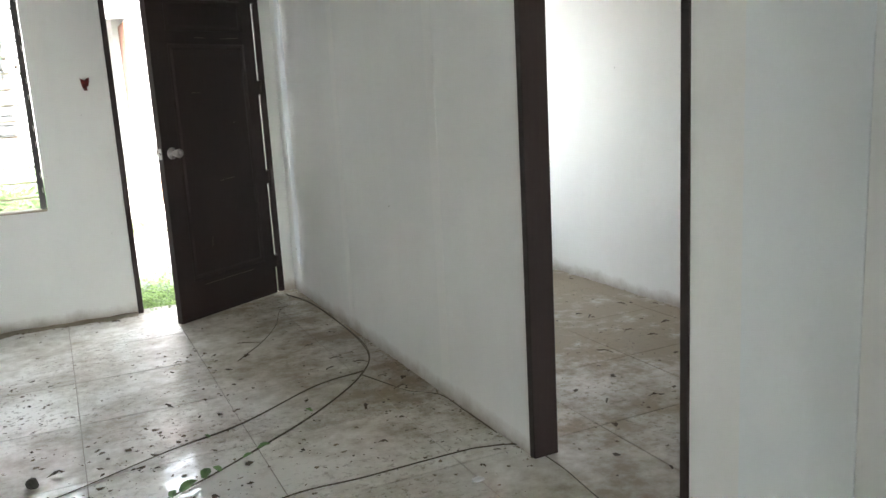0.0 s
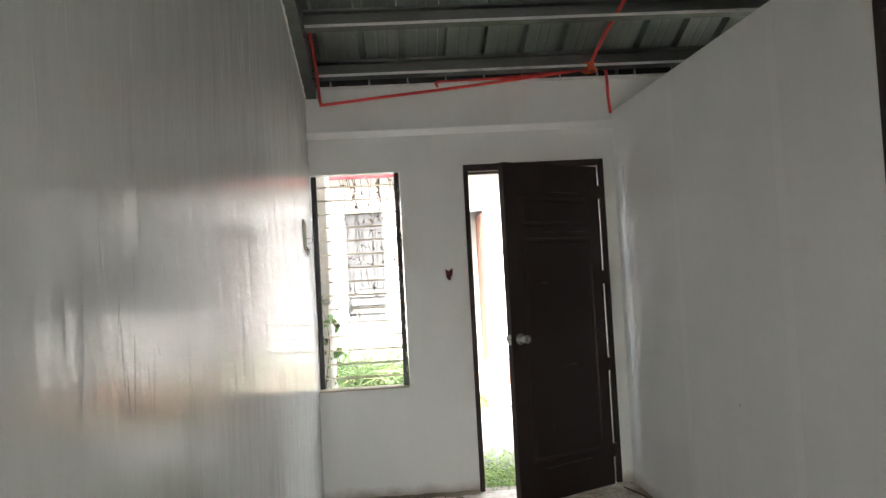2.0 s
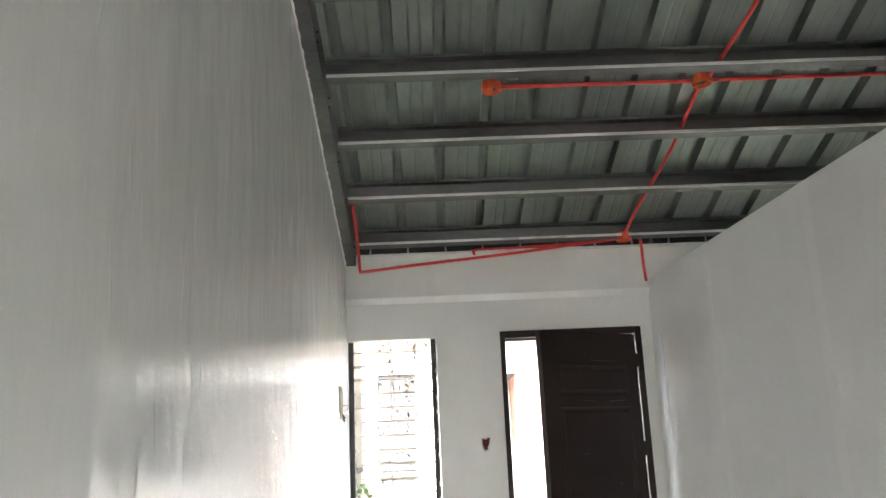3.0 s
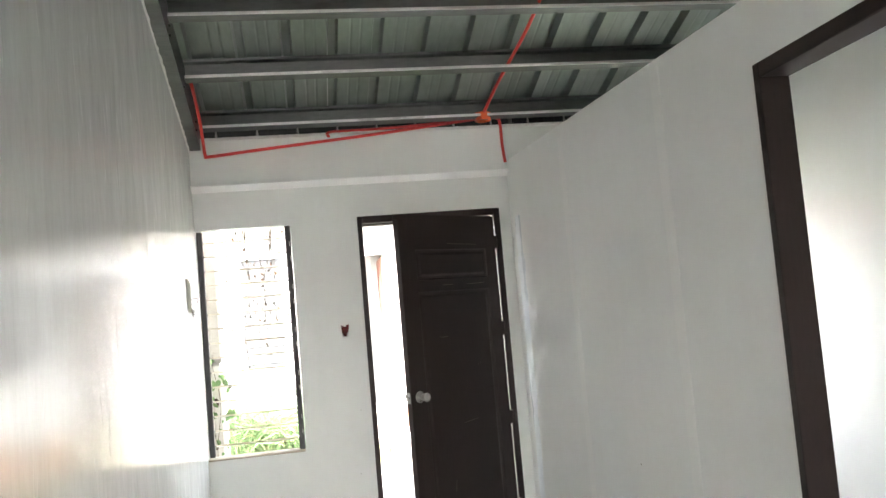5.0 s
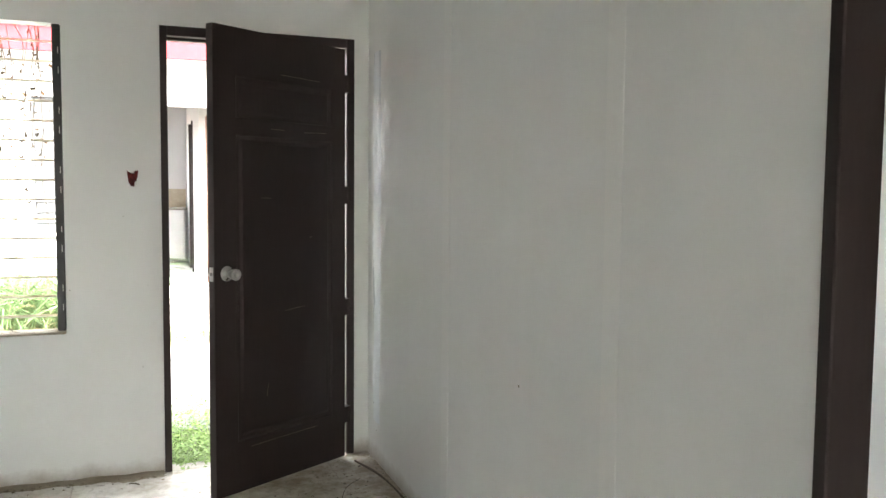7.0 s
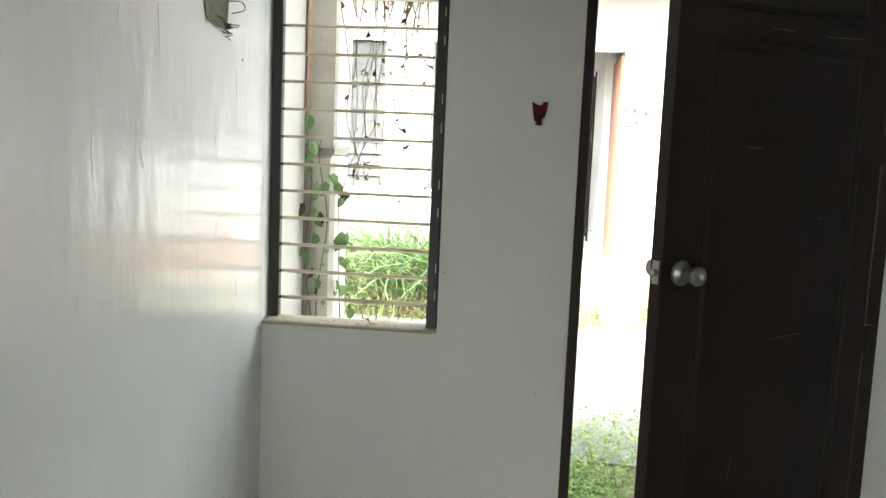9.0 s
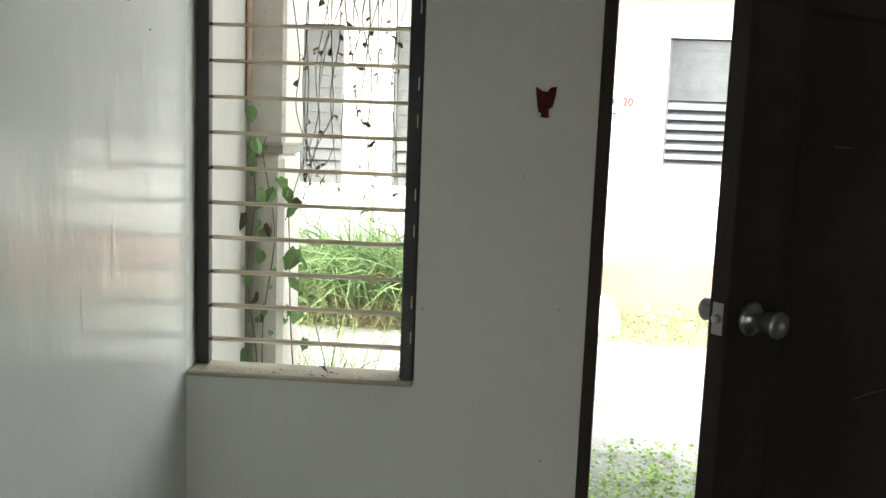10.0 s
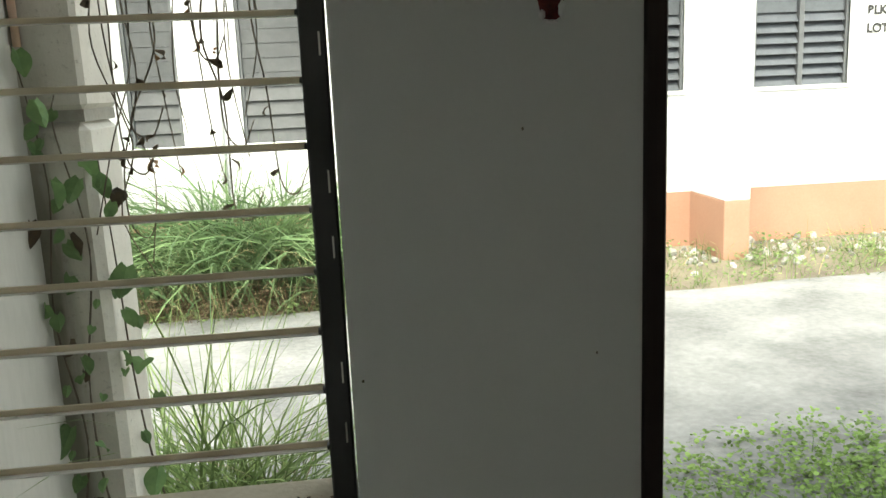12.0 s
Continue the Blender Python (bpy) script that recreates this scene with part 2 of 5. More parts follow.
M = {
    "paint": wall_paint("white_paint", 0.42, 0.10),
    "gloss": wall_paint("glossy_white_paint", 0.205, 0.31, (0.73, 0.75, 0.735), 0.70),
    "panel": wall_paint("board_paint", 0.38, 0.06, (0.83, 0.845, 0.835)),
    "outer": wall_paint("outer_white_paint", 0.6, 0.15, (0.61, 0.615, 0.615)),
    "tile": tile_mat(),
    "grout": surface("grout", (0.22, 0.19, 0.15), (0.46, 0.43, 0.37), (0.8, 0.95)),
    "brown": surface("dark_brown_paint", (0.018, 0.0115, 0.0105), (0.034, 0.022, 0.020), (0.5, 0.65), 2.5, 90.0, 0.12, 0.001, stretch=(1, 1, 0.12), spec=0.3),
    "bare": surface("scratched_wood", (0.13, 0.105, 0.085), (0.22, 0.19, 0.155), (0.6, 0.8), 30.0),
    "rusty": surface("rust_primer_wood", (0.23, 0.09, 0.06), (0.33, 0.15, 0.10), (0.6, 0.8), 8.0),
    "black": surface("black_channel_and_shade", (0.012, 0.012, 0.013), (0.03, 0.03, 0.03), (0.4, 0.6), 6.0, 80.0, 0.1, 0.001),
    "sill": surface("bare_cement_sill", (0.33, 0.29, 0.21), (0.50, 0.45, 0.35), (0.8, 0.95), 7.0, 90.0, 0.4, 0.003),
    "cement": surface("bare_cement", (0.20, 0.19, 0.165), (0.36, 0.34, 0.30), (0.85, 0.95), 4.0, 70.0, 0.5, 0.004),
    "patchcement": surface("dark_patch_cement", (0.13, 0.128, 0.09), (0.26, 0.25, 0.18), (0.85, 0.95), 25.0, 90.0, 0.6, 0.006, spec=0.2),
    "mortar": surface("rough_mortar", (0.62, 0.62, 0.60), (0.76, 0.76, 0.74), (0.85, 0.95), 12.0, 80.0, 0.6, 0.006),
    "chrome": surface("satin_steel", (0.30, 0.295, 0.285), (0.42, 0.41, 0.40), (0.24, 0.36), 20.0, 120.0, 0.0, metal=1.0),
    "galv": surface("galvanised_steel", (0.10, 0.105, 0.10), (0.20, 0.205, 0.20), (0.36, 0.52), 5.0, 60.0, 0.08, 0.001, metal=0.85, stretch=(0.25, 1, 1)),
    "sheet": surface("roof_sheet_underside", (0.14, 0.165, 0.15), (0.23, 0.26, 0.24), (0.34, 0.5), 3.0, 40.0, 0.06, 0.002, metal=0.45, stretch=(1, 0.3, 0.3)),
    "orange_pvc": surface("orange_conduit_plastic", (0.62, 0.035, 0.03), (0.75, 0.06, 0.05), (0.35, 0.5), 10.0, 100.0, 0.03),
    "orange_box": surface("orange_box_plastic", (0.70, 0.10, 0.035), (0.85, 0.16, 0.05), (0.35, 0.5), 10.0, 100.0, 0.03),
    "clay": surface("red_box_clay", (0.014, 0.006, 0.006), (0.21, 0.03, 0.026), (0.6, 0.9), 45.0, 150.0, 0.6, 0.004, spec=0.2),
    "salmon": surface("salmon_pvc", (0.55, 0.36, 0.27), (0.66, 0.47, 0.37), (0.5, 0.7), 8.0),
    "stem": surface("dry_stem", (0.055, 0.042, 0.03), (0.12, 0.095, 0.065), (0.8, 0.95), 30.0),
    "deadleaf": surface("dead_leaf", (0.035, 0.026, 0.016), (0.11, 0.075, 0.04), (0.7, 0.9), 25.0, 120.0, 0.3, 0.002, island=0.35, per_object=0.0),
    "brownleaf": surface("curled_brown_leaf", (0.16, 0.075, 0.03), (0.30, 0.15, 0.06), (0.6, 0.8), 25.0, 120.0, 0.3, 0.002, island=0.35),
    "leaf": surface("green_vine_leaf", (0.10, 0.175, 0.075), (0.18, 0.28, 0.115), (0.45, 0.65), 20.0, 90.0, 0.2, 0.002, per_object=0.3, spec=0.22, thin=0.35),
    "grass": surface("tall_grass", (0.06, 0.11, 0.05), (0.135, 0.195, 0.085), (0.5, 0.7), 2.0, 40.0, 0.0, island=0.5, spec=0.22, thin=0.35),
    "drygrass": surface("dry_grass", (0.18, 0.15, 0.075), (0.32, 0.27, 0.15), (0.7, 0.9), 2.0, 40.0, 0.0, island=0.4, spec=0.22),
    "weed": surface("low_weed", (0.10, 0.175, 0.045), (0.20, 0.29, 0.085), (0.5, 0.7), 3.0, 40.0, 0.0, island=0.45, spec=0.22, thin=0.3),
    "clod": surface("damp_clod", (0.03, 0.03, 0.024), (0.08, 0.075, 0.06), (0.85, 0.95), 40.0, 120.0, 0.6, 0.004),
    "mudflake": surface("dried_mud", (0.11, 0.09, 0.06), (0.25, 0.205, 0.14), (0.8, 0.95), 20.0, 90.0, 0.2, 0.002, island=0.3),
    "drift": surface("dry_dirt", (0.20, 0.165, 0.115), (0.36, 0.31, 0.235), (0.85, 0.95), 9.0, 80.0, 0.6, 0.004),
    "brownstem": surface("withered_undergrowth", (0.07, 0.05, 0.03), (0.18, 0.13, 0.08), (0.8, 0.95), 3.0, 40.0, 0.0, island=0.4, spec=0.22),
    "verge": surface("dusty_verge_weed", (0.09, 0.15, 0.05), (0.20, 0.26, 0.10), (0.6, 0.8), 3.0, 40.0, 0.0, island=0.45, spec=0.22, thin=0.3),
    "soil": surface("soil", (0.085, 0.07, 0.048), (0.20, 0.17, 0.125), (0.9, 1.0), 1.2, 25.0, 0.7, 0.02),
    "road": surface("concrete_road", (0.085, 0.087, 0.086), (0.25, 0.253, 0.248), (0.75, 0.9), 2.2, 28.0, 0.7, 0.010),
    "yard": surface("pale_concrete", (0.45, 0.44, 0.42), (0.58, 0.57, 0.55), (0.8, 0.9), 1.0, 30.0, 0.4, 0.005),
    "rubble": surface("rubble", (0.15, 0.145, 0.135), (0.38, 0.37, 0.35), (0.8, 0.95), 10.0, island=0.3),
    "wainscot": surface("orange_wall_base", (0.29, 0.16, 0.105), (0.37, 0.21, 0.145), (0.6, 0.8), 2.0, 50.0, 0.2, 0.003),
    "redroof": surface("red_roof_sheet", (0.14, 0.020, 0.026), (0.19, 0.032, 0.038), (0.6, 0.8), 2.0, spec=0.1),
    "darkglass": surface("dark_louvre_glass", (0.055, 0.061, 0.07), (0.085, 0.093, 0.104), (0.10, 0.18), 6.0, 40.0, 0.0, spec=0.5),
    "greyframe": surface("grey_window_frame", (0.07, 0.075, 0.08), (0.11, 0.115, 0.12), (0.4, 0.6), 6.0),
    "ink": surface("black_stencil_and_hole", (0.02, 0.02, 0.02), (0.04, 0.04, 0.04), (0.6, 0.8), 20.0),
    "redink": surface("red_stencil_paint", (0.5, 0.03, 0.03), (0.62, 0.06, 0.05), (0.6, 0.8), 20.0),
    "white": surface("white_plastic_bag", (0.75, 0.76, 0.77), (0.85, 0.85, 0.85), (0.4, 0.6), 20.0, 60.0, 0.3, 0.01),
    "blade_edge": slat_mat(),
    # Pale colour carries the daylight reflected along the purlin lips.
    "lip_glint": surface("steel_lip_glint", (0.62, 0.63, 0.61), (0.78, 0.79, 0.77), (0.25, 0.4), 4.0, 60.0, 0.05, 0.001, metal=0.2, stretch=(0.3, 1, 1)),
    # Pale tone paints sky glint on slat lips and light in the channel.
    "lip": surface("slat_lip_glint", (0.62, 0.60, 0.55), (0.75, 0.74, 0.70), (0.25, 0.4), 12.0),
    "dullglass": surface("dusty_grey_glass", (0.055, 0.058, 0.06), (0.09, 0.093, 0.095), (0.3, 0.45), 6.0, 40.0, 0.0, spec=0.22),
    "blue_white": surface("glossy_blue_white", (0.74, 0.79, 0.83), (0.80, 0.84, 0.87), (0.2, 0.36), 6.0, 50.0, 0.25, 0.004, stretch=(1, 1, 0.25)),
    "jointpaint": wall_paint("joint_paint", 0.38, 0.05, (0.86, 0.87, 0.855)),
    # Weathered plaster, lowered further for the eave's shade on the fin wall.
    "finwall": surface("shaded_weathered_plaster", (0.36, 0.345, 0.315), (0.48, 0.465, 0.435), (0.75, 0.9), 2.5, 50.0, 0.3, 0.003, stretch=(1, 1, 0.3)),
    "coolboard": wall_paint("cool_board_paint", 0.30, 0.05, (0.80, 0.85, 0.875)),
    "post": post_mat(),
    # Stained plaster with the post's shade put into its tone.
    "oldpost": surface("shaded_stained_plaster", (0.22, 0.21, 0.18), (0.56, 0.55, 0.51), (0.75, 0.9), 3.5, 40.0, 0.4, 0.005, stretch=(1, 1, 0.35)),
    # Whiter than the walls, to paint the bead's line lit from below.
    "bead": surface("lit_edge_white", (0.86, 0.86, 0.85), (0.9, 0.9, 0.89), (0.4, 0.5), 4.0),
    "putty": surface("skim_coat", (0.74, 0.74, 0.72), (0.80, 0.80, 0.79), (0.75, 0.9), 5.0, 80.0, 0.2, 0.002),
    "counter": surface("cabinet_paint", (0.70, 0.71, 0.70), (0.78, 0.79, 0.78), (0.4, 0.6), 4.0),
}

# ---- mesh helpers ----


def obj(name, bm, material, parent=None, smooth=False):
    me = bpy.data.meshes.new(name)
    bmesh.ops.recalc_face_normals(bm, faces=bm.faces[:])
    bm.to_mesh(me)
    bm.free()
    me.materials.append(M[material])
    if smooth:
        for f in me.polygons:
            f.use_smooth = True
    ob = new(name, me)
    if parent is not None:
        ob.parent = parent
    return ob


def part(name, bm, material, parent, label="", smooth=False):
    ob = obj(name, bm, material, parent, smooth)
    if label:
        ob["label"] = label
    return ob


def empty(name, label, category, group="", kind="", at=(0, 0, 0)):
    ob = new(name)
    ob.empty_display_size = 0.1
    ob.location = at
    return tagged(ob, label, category, group, kind)


def box(bm, x0, x1, y0, y1, z0, z1, bevel=0.0, m=None):
    r = bmesh.ops.create_cube(bm, size=1.0)
    vs = r["verts"]
    for v in vs:
        v.co = Vector(((x0 + x1) / 2 + v.co.x * (x1 - x0), (y0 + y1) / 2 + v.co.y * (y1 - y0), (z0 + z1) / 2 + v.co.z * (z1 - z0)))
    if bevel:
        es = list({e for v in vs for e in v.link_edges})
        res = bmesh.ops.bevel(bm, geom=es, offset=bevel, segments=1, affect="EDGES", profile=0.5)
        vs = list({v for f in res["faces"] for v in f.verts} | {v for v in vs if v.is_valid})
    if m is not None:
        bmesh.ops.transform(bm, matrix=m, verts=[v for v in vs if v.is_valid])
    return bm


def bx(*args, bevel=0.0):
    bm = bmesh.new()
    return box(bm, *args, bevel=bevel)


def slab(axis, lo, hi, u0, u1, z0, z1, holes=(), top=None):
    """A wall whose thickness runs along axis from lo to hi; u is the other way. Openings (u0, u1, z0, z1) go through it. top(u) bends its upper edge."""
    us = sorted({u0, u1, *(h[0] for h in holes), *(h[1] for h in holes)})
    zs = sorted({z0, z1, *(h[2] for h in holes), *(h[3] for h in holes)})
    us = [u for u in us if u0 <= u <= u1]
    zs = [z for z in zs if z0 <= z <= z1]
    bm = bmesh.new()
    cache = {}

    def vert(u, z, side):
        k = (u, z, side)
        if k not in cache:
            zz = top(u) if top and z == z1 else z
            w = lo if side == 0 else hi
            cache[k] = bm.verts.new((w, u, zz) if axis == "x" else (u, w, zz))
        return cache[k]

    def solid(i, j):
        if not (0 <= i < len(us) - 1 and 0 <= j < len(zs) - 1):
            return False
        cu, cz = (us[i] + us[i + 1]) / 2, (zs[j] + zs[j + 1]) / 2
        return not any(a < cu < b and c < cz < d for a, b, c, d in holes)

    for i in range(len(us) - 1):
        for j in range(len(zs) - 1):
            if not solid(i, j):
                continue
            a, b, c, d = us[i], us[i + 1], zs[j], zs[j + 1]
            for s in (0, 1):
                bm.faces.new([vert(a, c, s), vert(b, c, s), vert(b, d, s), vert(a, d, s)])
            for near, p, q in ((solid(i - 1, j), (a, c), (a, d)), (solid(i + 1, j), (b, c), (b, d)), (solid(i, j - 1), (a, c), (b, c)), (solid(i, j + 1), (a, d), (b, d))):
                if not near:
                    bm.faces.new([vert(*p, 0), vert(*q, 0), vert(*q, 1), vert(*p, 1)])
    return bm


def smooth_path(pts, steps=8):
    """A Catmull-Rom line through the points."""
    p = [Vector(q) for q in pts]
    p = [p[0] * 2 - p[1]] + p + [p[-1] * 2 - p[-2]]
    out = []
    for i in range(1, len(p) - 2):
        for k in range(steps):
            t = k / steps
            a, b, c, d = p[i - 1], p[i], p[i + 1], p[i + 2]
            out.append(0.5 * ((2 * b) + (c - a) * t + (2 * a - 5 * b + 4 * c - d) * t * t + (3 * b - a - 3 * c + d) * t ** 3))
    out.append(p[-2])
    return out


def tube(bm, pts, r, sides=6, r_end=None):
    """A round rod along the points."""
    pts = [Vector(q) for q in pts]
    rings = []
    for i, q in enumerate(pts):
        d = (pts[min(i + 1, len(pts) - 1)] - pts[max(i - 1, 0)]).normalized()
        side = d.cross(Vector((0, 0, 1)))
        if side.length < 0.05:
            side = d.cross(Vector((1, 0, 0)))
        side.normalize()
        up = side.cross(d)
        rr = r if r_end is None else r + (r_end - r) * i / (len(pts) - 1)
        rings.append([bm.verts.new(q + rr * (math.cos(a) * side + math.sin(a) * up)) for a in (2 * math.pi * k / sides for k in range(sides))])
    for a, b in zip(rings, rings[1:]):
        for k in range(sides):
            bm.faces.new([a[k], a[(k + 1) % sides], b[(k + 1) % sides], b[k]])
    bm.faces.new(rings[0][::-1])
    bm.faces.new(rings[-1])
    return bm


def lathe(bm, profile, m, sides=20):
    """A turned shape: (radius, height) pairs round the z axis, set by m."""
    rings = []
    for r, h in profile:
        rings.append([bm.verts.new(m @ Vector((r * math.cos(2 * math.pi * k / sides), r * math.sin(2 * math.pi * k / sides), h))) for k in range(sides)])
    for a, b in zip(rings, rings[1:]):
        for k in range(sides):
            bm.faces.new([a[k], a[(k + 1) % sides], b[(k + 1) % sides], b[k]])
    bm.faces.new(rings[0][::-1])
    bm.faces.new(rings[-1])
    return bm


def leaf_mesh(bm, m, length, width, curl, rnd, heart=False, fold=0.22):
    """A leaf of ten quads, bent along its length and folded at the midrib."""
    rows = []
    n = 6
    for i in range(n):
        t = i / (n - 1)
        w = width * (math.sin(math.pi * min(1, t * 0.93 + 0.05)) ** (0.6 if heart else 0.9)) * (1.15 - 0.6 * t if heart else 1.0)
        y = length * t
        z = curl * math.sin(t * 2.4) * length
        rows.append([bm.verts.new(m @ Vector((s * w * 0.5 + rnd.uniform(-1, 1) * 0.03 * width, y - (0.12 * length if heart and abs(s) == 1 and i == 0 else 0), z + abs(s) * w * fold + rnd.uniform(-1, 1) * 0.02 * length))) for s in (-1, 0, 1)])
    for a, b in zip(rows, rows[1:]):
        bm.faces.new([a[0], a[1], b[1], b[0]])
        bm.faces.new([a[1], a[2], b[2], b[1]])
    return bm


def blades(bm, rnd, count, spot, height, width, lean, spread=1.0):
    """Grass blades, each a bent tapering strip; spot(rnd) gives its foot."""
    for _ in range(count):
        x, y, z, f = spot(rnd)
        h = rnd.uniform(*height) * f
        a = rnd.uniform(0, 2 * math.pi)
        d = Vector((math.cos(a), math.sin(a), 0))
        roll = rnd.uniform(-1.1, 1.1)
        s = (Vector((-d.y, d.x, 0)) * math.cos(roll) + Vector((0, 0, 1)) * math.sin(roll)) * rnd.uniform(*width) * 0.5
        bend = rnd.uniform(*lean) * h
        droop = min(0.85, 0.62 * bend / h) * rnd.uniform(0.75, 1.15)
        last = None
        seg = 5
        for i in range(seg + 1):
            t = i / seg
            c = Vector((x, y, z)) + d * bend * spread * t ** 1.3 + Vector((0, 0, h * (t - droop * t * t)))
            w = s * (1 - t) ** 0.6
            cur = (bm.verts.new(c - w), bm.verts.new(c + w)) if i < seg else (bm.verts.new(c),)
            if last:
                if len(cur) == 2:
                    bm.faces.new([last[0], last[1], cur[1], cur[0]])
                else:
                    bm.faces.new([last[0], last[1], cur[0]])
            last = cur
    return bm

# ---- the house: structure ----
XL, XP, XQ, XR = -0.525, 1.462, 1.538, 3.12   # left wall, board wall's two faces, far wall of the bedroom
YF, YO, YB = 5.40, 5.495, -4.10                # front wall inside and outside, back wall
GROUND = -0.14
SLOPE = 0.33
RIDGE = 0.45


def purlin_bottom(y):
    return 2.816 + (4.86 - y) * SLOPE if y > RIDGE else 2.816 + (4.86 - (2 * RIDGE - y)) * SLOPE


def roof_under(y):
    return purlin_bottom(y) + 0.112


WIN = (XL + 0.0, 0.052, 0.688, 2.075)
DOOR = (0.467, 1.387, GROUND, 2.10)
BEDWIN = (1.70, 2.88, 0.688, 2.075)
# Unseen doorway, sized for the light wanted from behind.
BACKDOOR = (-0.51, 1.15, GROUND, 2.15)
structure = dict(kind="structure")

wall_front = tagged(obj("wall_front", slab("y", YF, YO, XL - 0.12, XR + 0.12, GROUND - 0.1, 2.632, [WIN, DOOR, BEDWIN]), "paint"), "white plastered front wall with a window and a door opening", "wall", **structure)
beam = tagged(obj("trim", bx(XL, XR, YF - 0.024, YF - 0.0005, 2.345, 2.632, bevel=0.003), "paint"), "slightly raised plastered beam above the front door", "trim", **structure)
def wedge_bead():
    """A plaster bead whose face leans down into the room."""
    bm = bmesh.new()
    prof = [(YF - 0.001, 2.3448), (YF - 0.052, 2.3448), (YF - 0.052, 2.339), (YF - 0.012, 2.308), (YF - 0.001, 2.306)]
    rings = [[bm.verts.new((x, y, z)) for y, z in prof] for x in (XL, XP)]
    for k in range(len(prof)):
        bm.faces.new([rings[0][k], rings[0][(k + 1) % len(prof)], rings[1][(k + 1) % len(prof)], rings[1][k]])
    bm.faces.new(rings[0])
    bm.faces.new(rings[1])
    return bm


# Bead added to give the beam's lower edge its lit line.
bead = tagged(obj("plaster_bead", wedge_bead(), "bead"), "thin plaster bead under the beam, whitened as if lit", "trim", **structure)
wall_left = tagged(obj("wall_left", slab("x", XL - 0.12, XL, YB, YF, GROUND - 0.1, 5.0), "gloss"), "glossy white plastered side wall with trowel marks", "wall", **structure)
wall_right = tagged(obj("wall_right", slab("x", XR, XR + 0.12, YB, YF, GROUND - 0.1, 5.0), "paint"), "white plastered far wall of the bedroom", "wall", **structure)
wall_back = tagged(obj("wall_back", slab("y", YB - 0.12, YB, XL - 0.12, XR + 0.12, GROUND - 0.1, 2.60, [BACKDOOR]), "paint"), "plain white back wall with an unseen doorway for light", "wall", **structure)

# Unseen wall added to funnel light from the back towards the front wall.
tagged(obj("wall_cross", slab("y", -3.20, -3.1, XL, XR, -0.05, 5.0, [(-0.36, 1.0, -0.2, 2.05)]), "paint"), "unseen white cross wall narrowing light from the back", "wall", **structure)
# board wall with the bedroom's door opening, open to the roof above
PD = (1.658, 2.435, -0.2, 2.10)
partition = tagged(obj("wall_partition", slab("x", XP, XQ, YB, YF, -0.05, 2.40, [PD], top=lambda u: 2.30 + 0.0327 * (u - 2.3)), "panel"), "smooth white board partition wall not reaching the roof", "wall", **structure)
wall_return = tagged(obj("wall_return", slab("y", 1.47, 1.565, XQ, XR, -0.05, 2.40), "panel"), "white board wall closing the bedroom at the back", "wall", **structure)
tagged(obj("board_panel", bx(XP - 0.003, XP + 0.001, 1.188, 1.492, 0.0, 2.255, bevel=0.0015), "coolboard"), "slightly raised white board beside the bedroom door", "panel", **structure)
# unseen wall end added to keep light from the back off the partition
tagged(obj("wall_stub_blocker", bx(XP - 0.10, XP - 0.0005, 0.90, 1.01, -0.02, 2.24, bevel=0.002), "panel"), "unseen wall end shading the near partition", "wall", **structure)
# skimmed joints of the boards
for i, yj in enumerate((4.262, 3.095)):
    tagged(obj("joint_strip", bx(XP - 0.0008, XP + 0.001, yj - 0.04, yj + 0.035, 0.03, 2.30), "jointpaint"), "skimmed vertical board joint on the partition", "joint", "board joints", "structure")

def wavy_strip():
    """A narrow glossy strip with wavering edges, in the corner by the front door."""
    r = random.Random(15)
    bm = bmesh.new()
    rows = []
    for i in range(41):
        z = 0.20 + 1.82 * i / 40
        mid = 5.235 + 0.02 * noise.noise(Vector((z * 4.0, 2.0, 0)))
        w = 0.055 + 0.05 * abs(noise.noise(Vector((z * 5.0, 7.0, 0)))) + r.uniform(-0.004, 0.004)
        d = 0.0035 + 0.002 * noise.noise(Vector((z * 6.0, 1.0, 4.0)))
        rows.append([bm.verts.new(c) for c in ((XP, mid - w, z), (XP - d * 0.6, mid - w * 0.5, z), (XP - d, mid, z), (XP - d * 0.6, mid + w * 0.5, z), (XP, mid + w, z))])
    for a, b in zip(rows, rows[1:]):
        for k in range(4):
            bm.faces.new([a[k], a[k + 1], b[k + 1], b[k]])
    return bm


tagged(obj("corner_strip", wavy_strip(), "blue_white", smooth=True), "glossy bluish white strip down the corner", "filler", **structure)

floor = tagged(obj("floor", bx(XL - 0.1, XR + 0.1, YB - 0.1, YF + 0.10, -0.13, -0.0035), "grout"), "dusty polished cream floor tiles with dark joints", "floor", **structure)
threshold = tagged(obj("threshold", bx(DOOR[0], DOOR[1], YF + 0.02, YO + 0.06, GROUND - 0.05, -0.012, bevel=0.01), "cement"), "worn cement threshold of the front door", "threshold", **structure)

